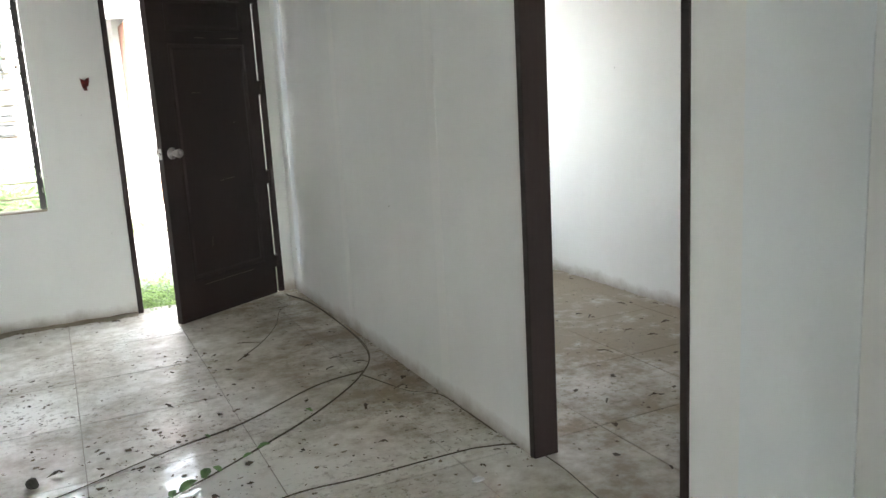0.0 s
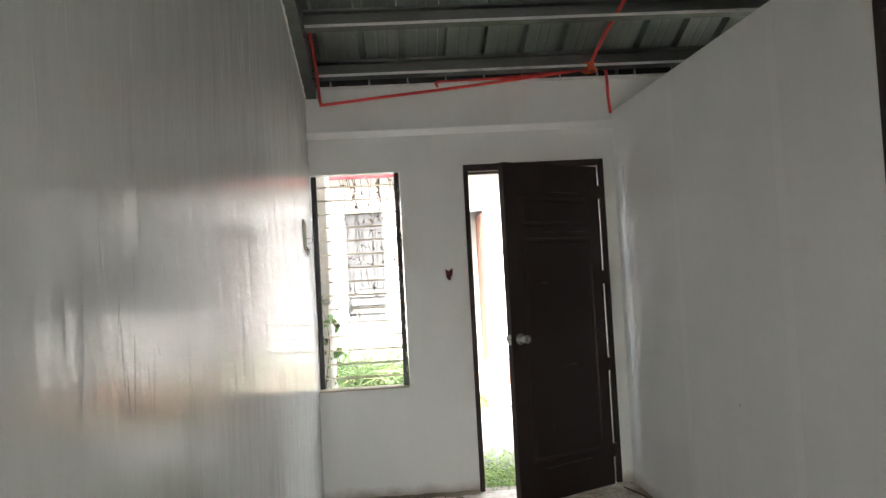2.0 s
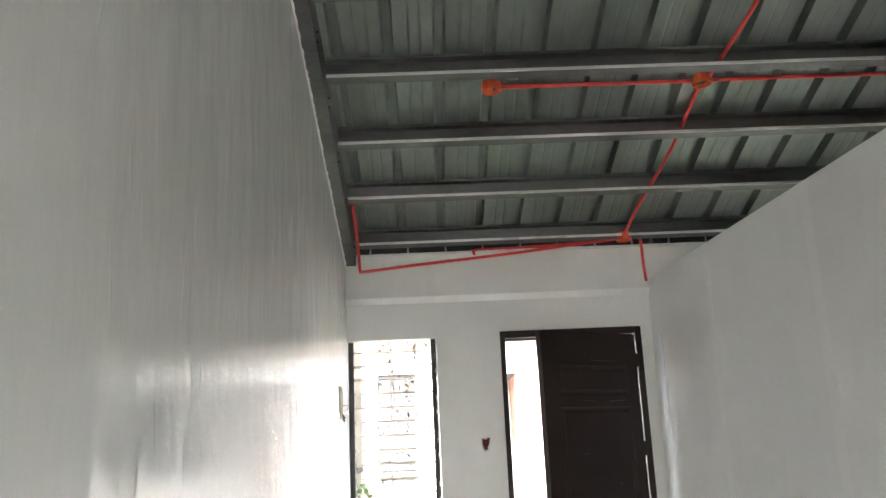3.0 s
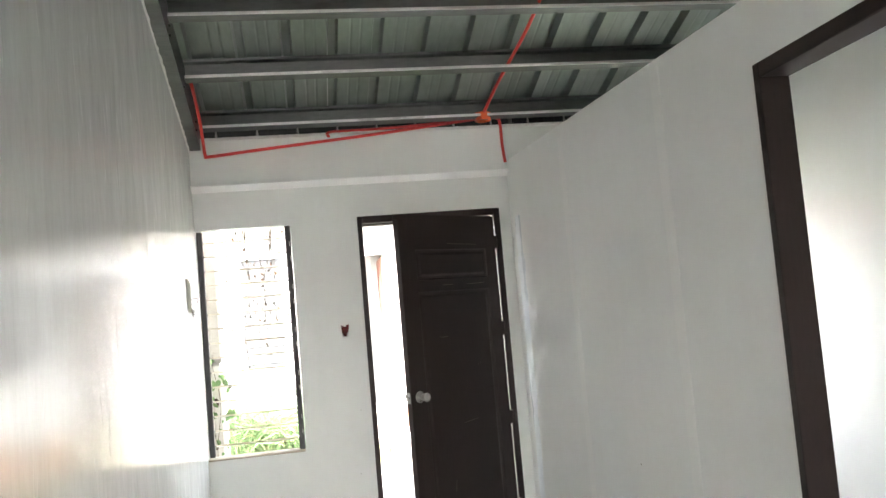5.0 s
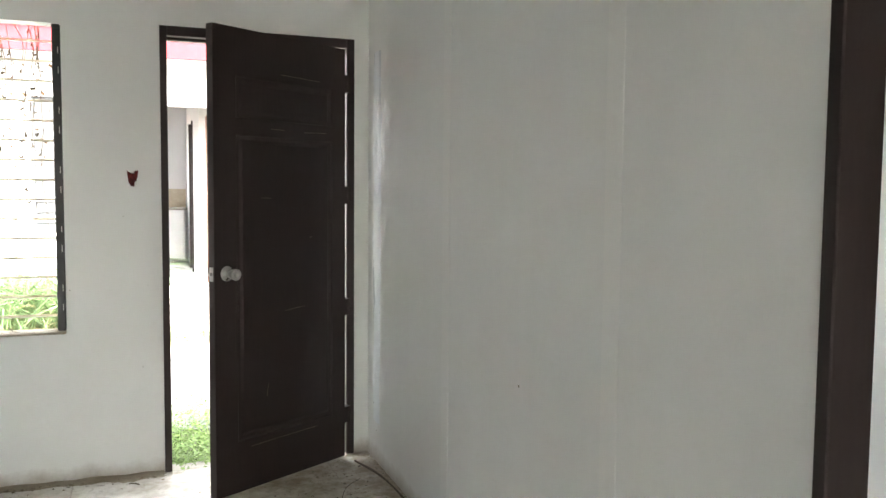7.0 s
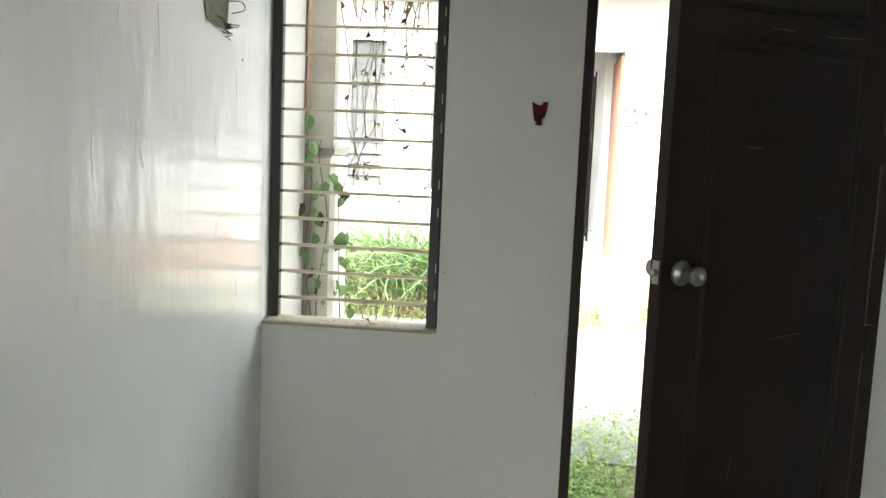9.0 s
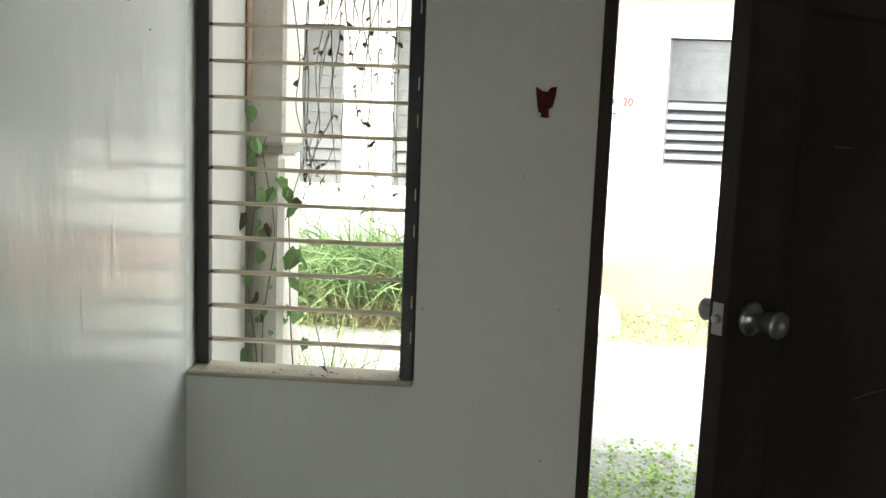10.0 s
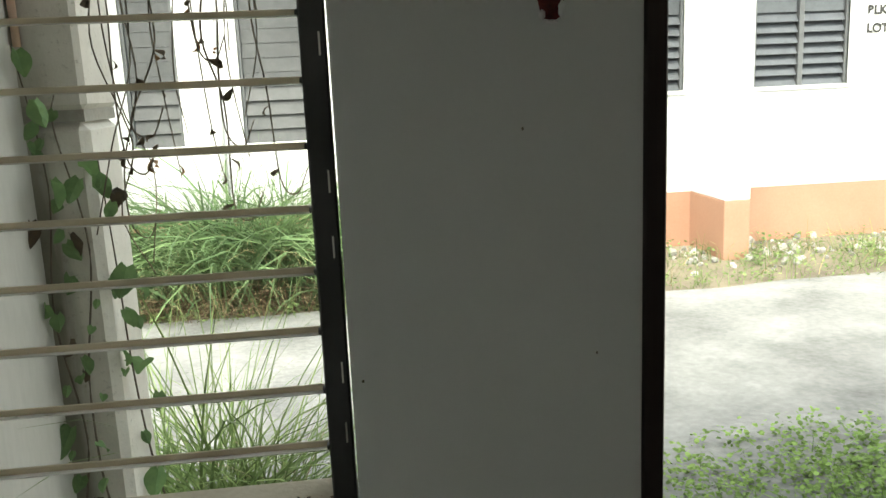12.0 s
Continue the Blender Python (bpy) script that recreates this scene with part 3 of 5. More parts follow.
# roof: rib sheet seen from below, two slopes
def rib_sheet():
    bm = bmesh.new()
    first = -0.14 - 2 * 0.25
    k = 0
    prof = []
    while first + 0.25 * k < XR + 0.4:
        c = first + 0.25 * k
        prof += [(c - 0.030, 0.0), (c - 0.020, 0.062), (c + 0.020, 0.062), (c + 0.030, 0.0), (c + 0.09, 0.0), (c + 0.10, 0.0025), (c + 0.11, 0.0), (c + 0.145, 0.0), (c + 0.155, 0.0025), (c + 0.165, 0.0)]
        k += 1
    rows = []
    for y in (6.05, RIDGE, YB - 0.5):
        rows.append([bm.verts.new((px, y, roof_under(y) + pz)) for px, pz in prof])
    for a, b in zip(rows, rows[1:]):
        for i in range(len(prof) - 1):
            bm.faces.new([a[i], a[i + 1], b[i + 1], b[i]])
    return bm


ceiling = obj("ceiling", rib_sheet(), "sheet")
sol = ceiling.modifiers.new("thick", "SOLIDIFY")
sol.thickness, sol.offset = 0.004, 1.0
tagged(ceiling, "bare ribbed steel roof sheet seen from below", "roof sheet", **structure)
# outer skin that keeps daylight out above the sheet
roof_top = tagged(obj("roof", bx(XL - 0.12, XR + 0.12, -0.5, 0.5, 0, 0.02), "redroof"), "red painted roof sheet over the house", "roof", **structure)
bm = bmesh.new()
for y0, y1 in ((6.05, RIDGE), (RIDGE, YB - 0.5)):
    a, b = roof_under(y0) + 0.085, roof_under(y1) + 0.085
    f = bm.faces.new([bm.verts.new(c) for c in ((XL - 0.25, y0, a), (XR + 0.3, y0, a), (XR + 0.3, y1, b), (XL - 0.25, y1, b))])
bm.to_mesh(roof_top.data)
bm.free()
eave = tagged(obj("eave_board", bx(XL - 0.25, XR + 0.3, 5.98, 6.0, 2.44, 2.66, bevel=0.004), "redroof"), "red fascia board along the eave", "fascia", **structure)
# Black strip and soffit paint in the darkness of the eave gap.
tagged(obj("eave_gap_dark", bx(XL, XR, YO - 0.03, YO - 0.01, 2.632, roof_under(YO) - 0.005), "black"), "black strip standing in for shade under the roof", "closure", **structure)
soffit = tagged(obj("soffit", bx(XL - 0.25, XR + 0.3, YO, 5.98, 2.50, 2.512), "black"), "eave underside coloured black for its shade", "soffit", **structure)


def c_profile(x0, x1, y, z, h=0.105, w=0.05, lip=0.014, t=0.003):
    """A lipped steel channel lying along x, open towards the ridge."""
    bm = bmesh.new()
    pts = [(w, lip), (w, 0), (0, 0), (0, h), (w, h), (w, h - lip)]
    tilt = math.atan(SLOPE)
    inner = [(w - t, lip), (w - t, t), (t, t), (t, h - t), (w - t, h - t), (w - t, h - lip)]
    loop = pts + inner[::-1]
    rings = []
    for x in (x0, x1):
        rings.append([bm.verts.new((x, y - (a * math.cos(tilt) - b * 0.0), z + a * math.sin(tilt) + b)) for a, b in loop])
    n = len(loop)
    for i in range(n):
        bm.faces.new([rings[0][i], rings[0][(i + 1) % n], rings[1][(i + 1) % n], rings[1][i]])
    k = len(pts)
    for r in rings:
        for i in range(k - 1):
            bm.faces.new([r[i], r[i + 1], r[n - 2 - i], r[n - 1 - i]])
    return bm


for i in range(10):
    y = 5.32 - 0.49 * i
    if y > RIDGE + 0.1:
        p = tagged(obj("roof_purlin", c_profile(XL + 0.078, XR, y, purlin_bottom(y)), "galv"), "galvanised steel roof purlin with a lower lip", "purlin", "roof purlins")
        # Strip over the lip paints in its reflected daylight.
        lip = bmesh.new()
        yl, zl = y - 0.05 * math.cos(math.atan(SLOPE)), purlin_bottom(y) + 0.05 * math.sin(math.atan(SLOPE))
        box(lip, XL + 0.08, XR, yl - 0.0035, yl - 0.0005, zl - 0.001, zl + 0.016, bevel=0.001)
        part("lip", lip, "lip_glint", p, "folded lip coloured bright for reflected daylight")
        for k in range(15):
            cx = -0.14 + 0.25 * (k - 1)
            if XL + 0.1 < cx < XR:
                bm = bmesh.new()
                lathe(bm, [(0.004, -0.012), (0.006, -0.002), (0.006, 0.016)], pose(cx, y + 0.010, purlin_bottom(y) + 0.085), 6)
                part("screw", bm, "chrome", p)
                if i == 0:
                    bm = bmesh.new()
                    lathe(bm, [(0.004, -0.02), (0.0075, -0.016), (0.0075, 0.0), (0.005, 0.004), (0.005, 0.10)], pose(cx + 0.03, 5.41, 2.668), 6)
                    part("screw", bm, "chrome", p)
for i in range(10):
    y = -3.9 + 0.505 * i
    if y < RIDGE - 0.1:
        tagged(obj("roof_purlin", c_profile(XL + 0.078, XR, y, purlin_bottom(y)), "galv"), "galvanised steel roof purlin with a lower lip", "purlin", "roof purlins")
# rafter channel on the side wall
bm = bmesh.new()
for y0, y1 in ((5.42, RIDGE), (RIDGE, YB)):
    za, zb = purlin_bottom(y0) - 0.078, purlin_bottom(y1) - 0.070
    vs = [bm.verts.new((x, y, z + dz)) for y, z in ((y0, za), (y1, zb)) for x, dz in ((XL + 0.002, 0), (XL + 0.072, 0), (XL + 0.072, 0.19), (XL + 0.002, 0.19))]
    for q in ((0, 1, 2, 3), (4, 5, 6, 7), (0, 1, 5, 4), (1, 2, 6, 5), (2, 3, 7, 6), (3, 0, 4, 7)):
        bm.faces.new([vs[i] for i in q])
rafter = tagged(obj("roof_rafter", bm, "galv"), "dark steel rafter channel against the side wall", "rafter")
for k in range(9):
    y = 5.2 - 0.42 * k
    for dz in (0.02, 0.07):
        bm = bmesh.new()
        lathe(bm, [(0.007, 0.0), (0.007, 0.006), (0.004, 0.008)], pose(XL + 0.072, y, purlin_bottom(y) - 0.07 + dz, 0, 90, 0), 6)
        part("bolt", bm, "black", rafter)

# uneven mortar where the walls meet the roof steel
def mortar_line(a, b, n, size, seed, flat):
    r = random.Random(seed)
    bm = bmesh.new()
    a, b = Vector(a), Vector(b)
    rows = []
    for i in range(n + 1):
        c = a.lerp(b, i / n)
        w = size * (0.55 + 0.9 * abs(noise.noise(Vector((i * 0.23, seed, 0.5)))) + r.uniform(0, 0.35))
        d = 0.010 * r.uniform(0.5, 1.2)
        out, up = (Vector((d, 0, 0)), Vector((0, 0, 1))) if flat == "x" else (Vector((0, -d, 0)), Vector((0, 0, 1)))
        rows.append([bm.verts.new(c - up * w), bm.verts.new(c - up * w * 0.3 + out), bm.verts.new(c + up * 0.012 + out), bm.verts.new(c + up * 0.012)])
    for p, q in zip(rows, rows[1:]):
        for k in range(3):
            bm.faces.new([p[k], p[k + 1], q[k + 1], q[k]])
    return bm


tagged(obj("mortar_edge", mortar_line((XL, 5.39, purlin_bottom(5.39) - 0.078), (XL, 2.2, purlin_bottom(2.2) - 0.075), 150, 0.010, 4, "x"), "mortar"), "ragged white mortar edge under the steel rafter", "trim", **structure)
tagged(obj("mortar_edge", mortar_line((XL, YF - 0.024, 2.628), (XR, YF - 0.024, 2.628), 150, 0.006, 9, "y"), "mortar"), "ragged mortar on top of the front beam", "trim", **structure)

# ---- window of the front room ----
def louvre_window(name, x0, x1, z0, z1, yc, label, first, pitch, count):
    w = empty(name, label, "window", kind="structure", at=(0, 0, 0))
    ch = 0.034
    for side, (a, b) in enumerate(((x0 + 0.003, x0 + 0.003 + ch), (x1 - ch - 0.003, x1 - 0.003))):
        bm = bmesh.new()
        box(bm, a, b, yc - (0.014 if side == 0 else 0.062), yc + (0.016 if side == 0 else 0.028), z0 + 0.012, z1 - 0.002, bevel=0.003)
        chn = part("side_channel", bm, "black", w, "black steel louvre channel")
        if side == 1:
            for k in range(count - 1):
                if k % 3 != 2:
                    zc = first + pitch * (k + 0.5)
                    # No opening here: a pale strip paints the daylight leaking past the channel.
                    part("slot_glow", bx(b - 0.010, b - 0.0075, yc - 0.0635, yc - 0.0622, zc - 0.015, zc + 0.015), "lip", chn, "pale strip standing in for daylight through a slot")
        inner = b if side == 0 else a
        for k in range(count):
            z = first + pitch * k
            s = 1 if side == 0 else -1
            clip = bmesh.new()
            box(clip, min(inner, inner + s * 0.006), max(inner, inner + s * 0.006), yc - 0.009, yc + 0.012, z - 0.005, z + 0.004, bevel=0.0015)
            part("clip", clip, "black", chn)
    for k in range(count):
        z = first + pitch * k
        bm = bmesh.new()
        box(bm, x0 + ch + 0.006, x1 - ch - 0.006, yc + 0.004, yc + 0.008, z - 0.005, z + 0.005, bevel=0.001)
        slat = part("slat", bm, "blade_edge", w, "thin dusty tan slat")
        # Lip paler than its slat, to show the sky reflected on top.
        bm = bmesh.new()
        box(bm, x0 + ch + 0.006, x1 - ch - 0.006, yc - 0.008, yc + 0.0035, z - 0.005, z - 0.0035)
        part("slat_lip", bm, "lip", slat, "lower lip coloured pale for sky glint")
    return w


window_1 = louvre_window("window_1", WIN[0], WIN[1], WIN[2], WIN[3], 5.47, "tall louvre window with black channels and thin tan slats", 0.765, 0.0885, 15)
window_2 = louvre_window("window_2", BEDWIN[0], BEDWIN[1], BEDWIN[2], BEDWIN[3], 5.47, "louvre window of the bedroom with thin tan slats", 0.765, 0.0885, 15)
bm = bmesh.new()
box(bm, WIN[0] + 0.002, WIN[1] - 0.002, YF - 0.012, YO + 0.005, WIN[2] - 0.001, WIN[2] + 0.011, bevel=0.004)
sill = tagged(obj("window_sill", bm, "sill"), "rough cement window sill with mortar crumbs", "sill", **structure)

# ---- front door ----
door_1 = empty("door_1", "dark brown painted wooden front door frame", "door frame", kind="structure")
FX0, FX1 = DOOR[0], DOOR[1]
part("jamb", bx(FX0, FX0 + 0.032, YF - 0.008, YF + 0.068, 0.0, 2.10, bevel=0.003), "brown", door_1)
part("jamb", bx(FX1 - 0.040, FX1 + 0.0, YF - 0.008, YF + 0.035, 0.0, 2.10, bevel=0.003), "brown", door_1)
part("head", bx(FX0 + 0.032, FX1 - 0.040, YF - 0.008, YF + 0.085, 2.055, 2.10, bevel=0.003), "brown", door_1)
part("door_stop", bx(FX0 + 0.034, FX1 - 0.058, YF + 0.04, YF + 0.085, 2.042, 2.055), "brown", door_1)
part("strike_plate", bx(FX0 + 0.032, FX0 + 0.034, YF + 0.0, YF + 0.03, 0.94, 1.02), "chrome", door_1, "small steel strike plate")

HX, HY = FX1 - 0.044, YF - 0.016
LEAF_W, LEAF_Z0, LEAF_Z1, THICK = 0.812, 0.006, 2.04, 0.042
ANG = math.degrees(math.atan2(0.431, 0.688))
front_door = empty("front_door", "dark brown panelled wooden door standing ajar", "door", at=(HX, HY, 0))
front_door.rotation_euler = (0, 0, radians(180 + ANG))


def leaf_body():
    """Door leaf with sunk panels on both faces; local x runs from the hinge, y towards the outside."""
    bm = bmesh.new()
    w, a = LEAF_W, 0.030
    stile = 0.118
    panels = [(stile, w - stile, 0.235, 1.585), (stile, w - stile, 1.655, 1.835)]
    us = sorted({a, w, *(p[0] for p in panels), *(p[1] for p in panels)})
    zs = sorted({LEAF_Z0, LEAF_Z1, *(p[2] for p in panels), *(p[3] for p in panels)})
    for side, y in ((1, THICK / 2), (-1, -THICK / 2)):
        for i in range(len(us) - 1):
            for j in range(len(zs) - 1):
                r = (us[i], us[i + 1], zs[j], zs[j + 1])
                if r in panels:
                    prev = None
                    for inset, depth in ((0, 0), (0.006, 0.005), (0.020, 0.006), (0.034, 0.0015), (0.05, 0.0015)):
                        ring = [bm.verts.new((u, y - side * depth, z)) for u, z in ((r[0] + inset, r[2] + inset), (r[1] - inset, r[2] + inset), (r[1] - inset, r[3] - inset), (r[0] + inset, r[3] - inset))]
                        if prev:
                            for k in range(4):
                                bm.faces.new([prev[k], prev[(k + 1) % 4], ring[(k + 1) % 4], ring[k]])
                        prev = ring
                    bm.faces.new(prev)
                else:
                    bm.faces.new([bm.verts.new((u, y, z)) for u, z in ((r[0], r[2]), (r[1], r[2]), (r[1], r[3]), (r[0], r[3]))])
    h = THICK / 2
    for q in (((a, -h, LEAF_Z0), (a, h, LEAF_Z0), (a, h, LEAF_Z1), (a, -h, LEAF_Z1)), ((w, -h, LEAF_Z0), (w, h, LEAF_Z0), (w, h, LEAF_Z1), (w, -h, LEAF_Z1)), ((a, -h, LEAF_Z0), (w, -h, LEAF_Z0), (w, h, LEAF_Z0), (a, h, LEAF_Z0)), ((a, -h, LEAF_Z1), (w, -h, LEAF_Z1), (w, h, LEAF_Z1), (a, h, LEAF_Z1))):
        bm.faces.new([bm.verts.new(c) for c in q])
    bmesh.ops.remove_doubles(bm, verts=bm.verts[:], dist=0.0004)
    return bm


leaf = part("leaf", leaf_body(), "brown", front_door)
for z in (0.17, 0.72, 1.28, 1.83):
    bm = bmesh.new()
    lathe(bm, [(0.006, 0), (0.007, 0.004), (0.007, 0.086), (0.006, 0.09)], pose(0.004, 0, z), 10)
    box(bm, 0.004, 0.032, -0.018, 0.018, z + 0.004, z + 0.086)
    box(bm, -0.010, 0.004, -0.002, 0.02, z + 0.004, z + 0.086)
    part("hinge", bm, "brown", front_door, "painted over steel hinge")
# knob on each face, with its rose, and the latch on the edge
for s in (1, -1):
    m = Matrix.Translation((LEAF_W - 0.064, s * THICK / 2, 0.985)) @ pose(0, 0, 0, -90 * s, 0, 0)
    bm = bmesh.new()
    lathe(bm, [(0.033, 0.0), (0.033, 0.003), (0.028, 0.008), (0.015, 0.011), (0.0125, 0.022), (0.0165, 0.026), (0.019, 0.034), (0.0235, 0.054), (0.0255, 0.062), (0.0245, 0.066), (0.016, 0.0675), (0.0075, 0.067), (0.007, 0.063)], m, 28)
    part("door_knob", bm, "chrome", front_door, "round satin steel knob", smooth=True)
bm = bmesh.new()
box(bm, LEAF_W, LEAF_W + 0.0015, -0.0125, 0.0125, 0.955, 1.015)
lathe(bm, [(0.009, 0), (0.009, 0.008), (0.006, 0.011)], pose(LEAF_W + 0.001, 0, 0.985, 0, 90, 0), 12)
part("latch", bm, "chrome", front_door, "steel latch plate")
# scratches down to bare wood on the room side
rnd = random.Random(5)
bm = bmesh.new()
for x0, x1, z0, z1 in ((0.20, 0.44, 1.862, 1.868), (0.16, 0.30, 1.622, 1.616), (0.42, 0.50, 1.618, 1.620), (0.30, 0.42, 0.80, 0.79), (0.22, 0.62, 0.203, 0.199), (0.52, 0.53, 0.47, 0.41), (0.25, 0.27, 1.13, 1.125), (0.5, 0.56, 1.31, 1.312)):
    y = THICK / 2 + 0.0006
    d = Vector((x1 - x0, 0, z1 - z0)).normalized()
    nrm = Vector((-d.z, 0, d.x)) * 0.0009
    a, b = Vector((x0, y, z0)), Vector((x1, y, z1))
    mid = (a + b) / 2 + nrm * rnd.uniform(-2, 2)
    for p, q in ((a, mid), (mid, b)):
        bm.faces.new([bm.verts.new(c) for c in (p - nrm, q - nrm, q + nrm, p + nrm)])
part("scratch", bm, "bare", front_door, "thin pale scratches in the paint")

# bedroom door frame in the board wall
door_2 = empty("door_2", "dark brown wooden door frame without a leaf", "door frame", kind="structure")
part("jamb", bx(XP - 0.005, XQ + 0.016, 2.403, 2.435, 0.0, 2.10, bevel=0.003), "brown", door_2)
part("jamb", bx(XP - 0.005, XQ + 0.016, 1.658, 1.690, 0.0, 2.10, bevel=0.003), "brown", door_2)
part("head", bx(XP - 0.005, XQ + 0.016, 1.690, 2.403, 2.055, 2.10, bevel=0.003), "brown", door_2)

# ---- conduit under the roof ----
def pipe(name, pts, r, material, label, group):
    bm = bmesh.new()
    tube(bm, pts, r, 8)
    ob = tagged(obj(name, bm, material, smooth=True), label, "conduit", group)
    return ob


def junction_box(x, y, z, m=None, label="octagonal orange junction box open at the bottom"):
    t = empty("junction_box", label, "junction box", "junction boxes", at=(x, y, z))
    if m is not None:
        t.rotation_euler = m
    bm = bmesh.new()
    n, r, h, th = 8, 0.052, 0.052, 0.004
    rings = []
    for rr, zz in ((r, 0), (r, h), (r - th, h), (r - th, 0)):
        rings.append([bm.verts.new((rr * math.cos(2 * math.pi * (k + 0.5) / n), rr * math.sin(2 * math.pi * (k + 0.5) / n), zz)) for k in range(n)])
    for a, b in zip(rings, rings[1:] + rings[:1]):
        for k in range(n):
            bm.faces.new([a[k], a[(k + 1) % n], b[(k + 1) % n], b[k]])
    part("shell", bm, "orange_box", t)
    bm = bmesh.new()
    lathe(bm, [(r - th, h - 0.004), (r - th, h - 0.001)], Matrix.Identity(4), 8)
    part("base", bm, "orange_box", t)
    for a in (0, 180):
        bm = bmesh.new()
        lathe(bm, [(0.008, 0.0), (0.008, 0.006), (0.003, 0.0061)], pose(0.04 * math.cos(radians(a)), 0.04 * math.sin(radians(a)), -0.001), 8)
        part("screw_lug", bm, "orange_box", t)
    return t


BY, BZ = 4.03, 3.165
for x in (0.38, 1.48, 2.57):
    junction_box(x, BY, BZ)
pipe("conduit", [(0.41, BY, BZ + 0.024), (1.44, BY + 0.002, BZ + 0.022)], 0.0105, "orange_pvc", "red plastic conduit strapped under the purlins", "red conduits")
pipe("conduit", [(1.54, BY, BZ + 0.024), (2.54, BY, BZ + 0.026)], 0.0105, "orange_pvc", "red plastic conduit strapped under the purlins", "red conduits")
pipe("conduit", smooth_path([(1.482, BY + 0.05, BZ + 0.02), (1.43, 4.5, 2.985), (1.36, 5.0, 2.82), (1.318, 5.285, 2.70)], 5), 0.0105, "orange_pvc", "red plastic conduit running down the roof slope", "red conduits")
pipe("conduit", smooth_path([(1.50, BY - 0.05, BZ + 0.02), (1.56, 3.5, 3.30), (1.62, 2.9, 3.47), (1.66, 2.2, 3.68)], 5), 0.0105, "orange_pvc", "red plastic conduit running up the roof slope", "red conduits")
junction_box(1.316, 5.315, 2.655)
pipe("conduit", smooth_path([(1.27, 5.32, 2.672), (0.60, 5.33, 2.605), (-0.1, 5.335, 2.545), (-0.40, 5.335, 2.517), (-0.423, 5.33, 2.525), (-0.428, 5.3, 2.60), (-0.43, 5.2, 2.72), (-0.432, 4.93, 2.86)], 5), 0.010, "orange_pvc", "red plastic conduit sagging along the front beam", "red conduits")
pipe("conduit", smooth_path([(1.27, 5.335, 2.684), (0.95, 5.36, 2.66), (0.60, 5.37, 2.648), (0.34, 5.37, 2.642), (0.33, 5.36, 2.61)], 5), 0.009, "orange_pvc", "second short red conduit along the front beam", "red conduits")
pipe("conduit", smooth_path([(1.365, 5.335, 2.684), (1.42, 5.345, 2.675), (1.435, 5.35, 2.64), (1.44, 5.36, 2.50), (1.452, 5.37, 2.39)], 5), 0.010, "orange_pvc", "red conduit dropping into the board wall", "red conduits")
pipe("stub_pipe", [(1.50, 5.34, 2.64), (1.50, 5.34, 2.80)], 0.012, "galv", "short grey pipe end under the eave", "pipe stubs")
bm = bmesh.new()
tube(bm, smooth_path([(1.492, BY, BZ + 0.05), (1.485, BY - 0.02, BZ + 0.09), (1.5, BY - 0.04, BZ + 0.13)], 5), 0.004, 6)
tagged(obj("tie_wire", bm, "stem"), "twisted wire tying the box to the roof", "wire")

# ---- wall marks ----
def ragged(bm, cu, cz, pts, put, rnd):
    ring = [bm.verts.new(put(cu + u, cz + z, 0.0)) for u, z in pts]
    inner = [bm.verts.new(put(cu + u * 0.86, cz + z * 0.9, -0.012)) for u, z in pts]
    n = len(pts)
    for k in range(n):
        bm.faces.new([ring[k], ring[(k + 1) % n], inner[(k + 1) % n], inner[k]])
    bm.faces.new(inner)
    return bm


rnd = random.Random(3)
# outlet hole packed with red clay beside the door
bm = bmesh.new()
ragged(bm, 0.341, 1.397, [(-0.024, 0.034), (-0.008, 0.024), (0.004, 0.022), (0.012, 0.033), (0.026, 0.035), (0.024, 0.012), (0.018, -0.012), (0.014, -0.034), (0.004, -0.040), (-0.012, -0.036), (-0.018, -0.012), (-0.021, 0.01)], lambda u, z, d: (u, YF - 0.0015 + d * 0.08, z), rnd)
outlet = tagged(obj("outlet_hole", bm, "clay"), "ragged outlet hole showing dark red clay", "wall hole")
for cx, cz, sx, sz in ((0.355, 1.371, 0.006, 0.013), (0.328, 1.365, 0.005, 0.007), (0.341, 1.356, 0.009, 0.003)):
    chip = bmesh.new()
    bmesh.ops.create_icosphere(chip, subdivisions=1, radius=1.0, matrix=Matrix.Translation((cx, YF - 0.006, cz)) @ Matrix.Diagonal((sx, 0.006, sz, 1)))
    part("plaster_chip", chip, "putty", outlet, "pale broken plaster edge")
# bare cement patch on the side wall
bm = bmesh.new()
ragged(bm, 4.995, 1.665, [(-0.085, 0.09), (-0.03, 0.098), (0.04, 0.085), (0.075, 0.07), (0.078, -0.02), (0.068, -0.088), (0.0, -0.094), (-0.07, -0.085), (-0.088, -0.03), (-0.08, 0.04)], lambda u, z, d: (XL + 0.004 + d * 0.2, u, z), rnd)
tagged(obj("wall_patch", bm, "patchcement"), "rough bare cement patch around a wall outlet", "wall patch")
bm = bmesh.new()
tube(bm, smooth_path([(XL + 0.004, 5.06, 1.65), (XL + 0.03, 5.10, 1.655), (XL + 0.035, 5.11, 1.635), (XL + 0.01, 5.08, 1.62)], 5), 0.0016, 5)
tagged(obj("stub_wire", bm, "stem"), "thin wire end sticking out of the wall patch", "wire")
# Black patch gives the small hole its dark inside.
bm = bmesh.new()
ragged(bm, 3.125, 0.30, [(-0.016, 0.03), (0.0, 0.048), (0.012, 0.02), (0.016, -0.012), (0.006, -0.045), (-0.008, -0.04), (-0.017, -0.008)], lambda u, z, d: (XL + 0.004 + d * 0.2, u, z), rnd)
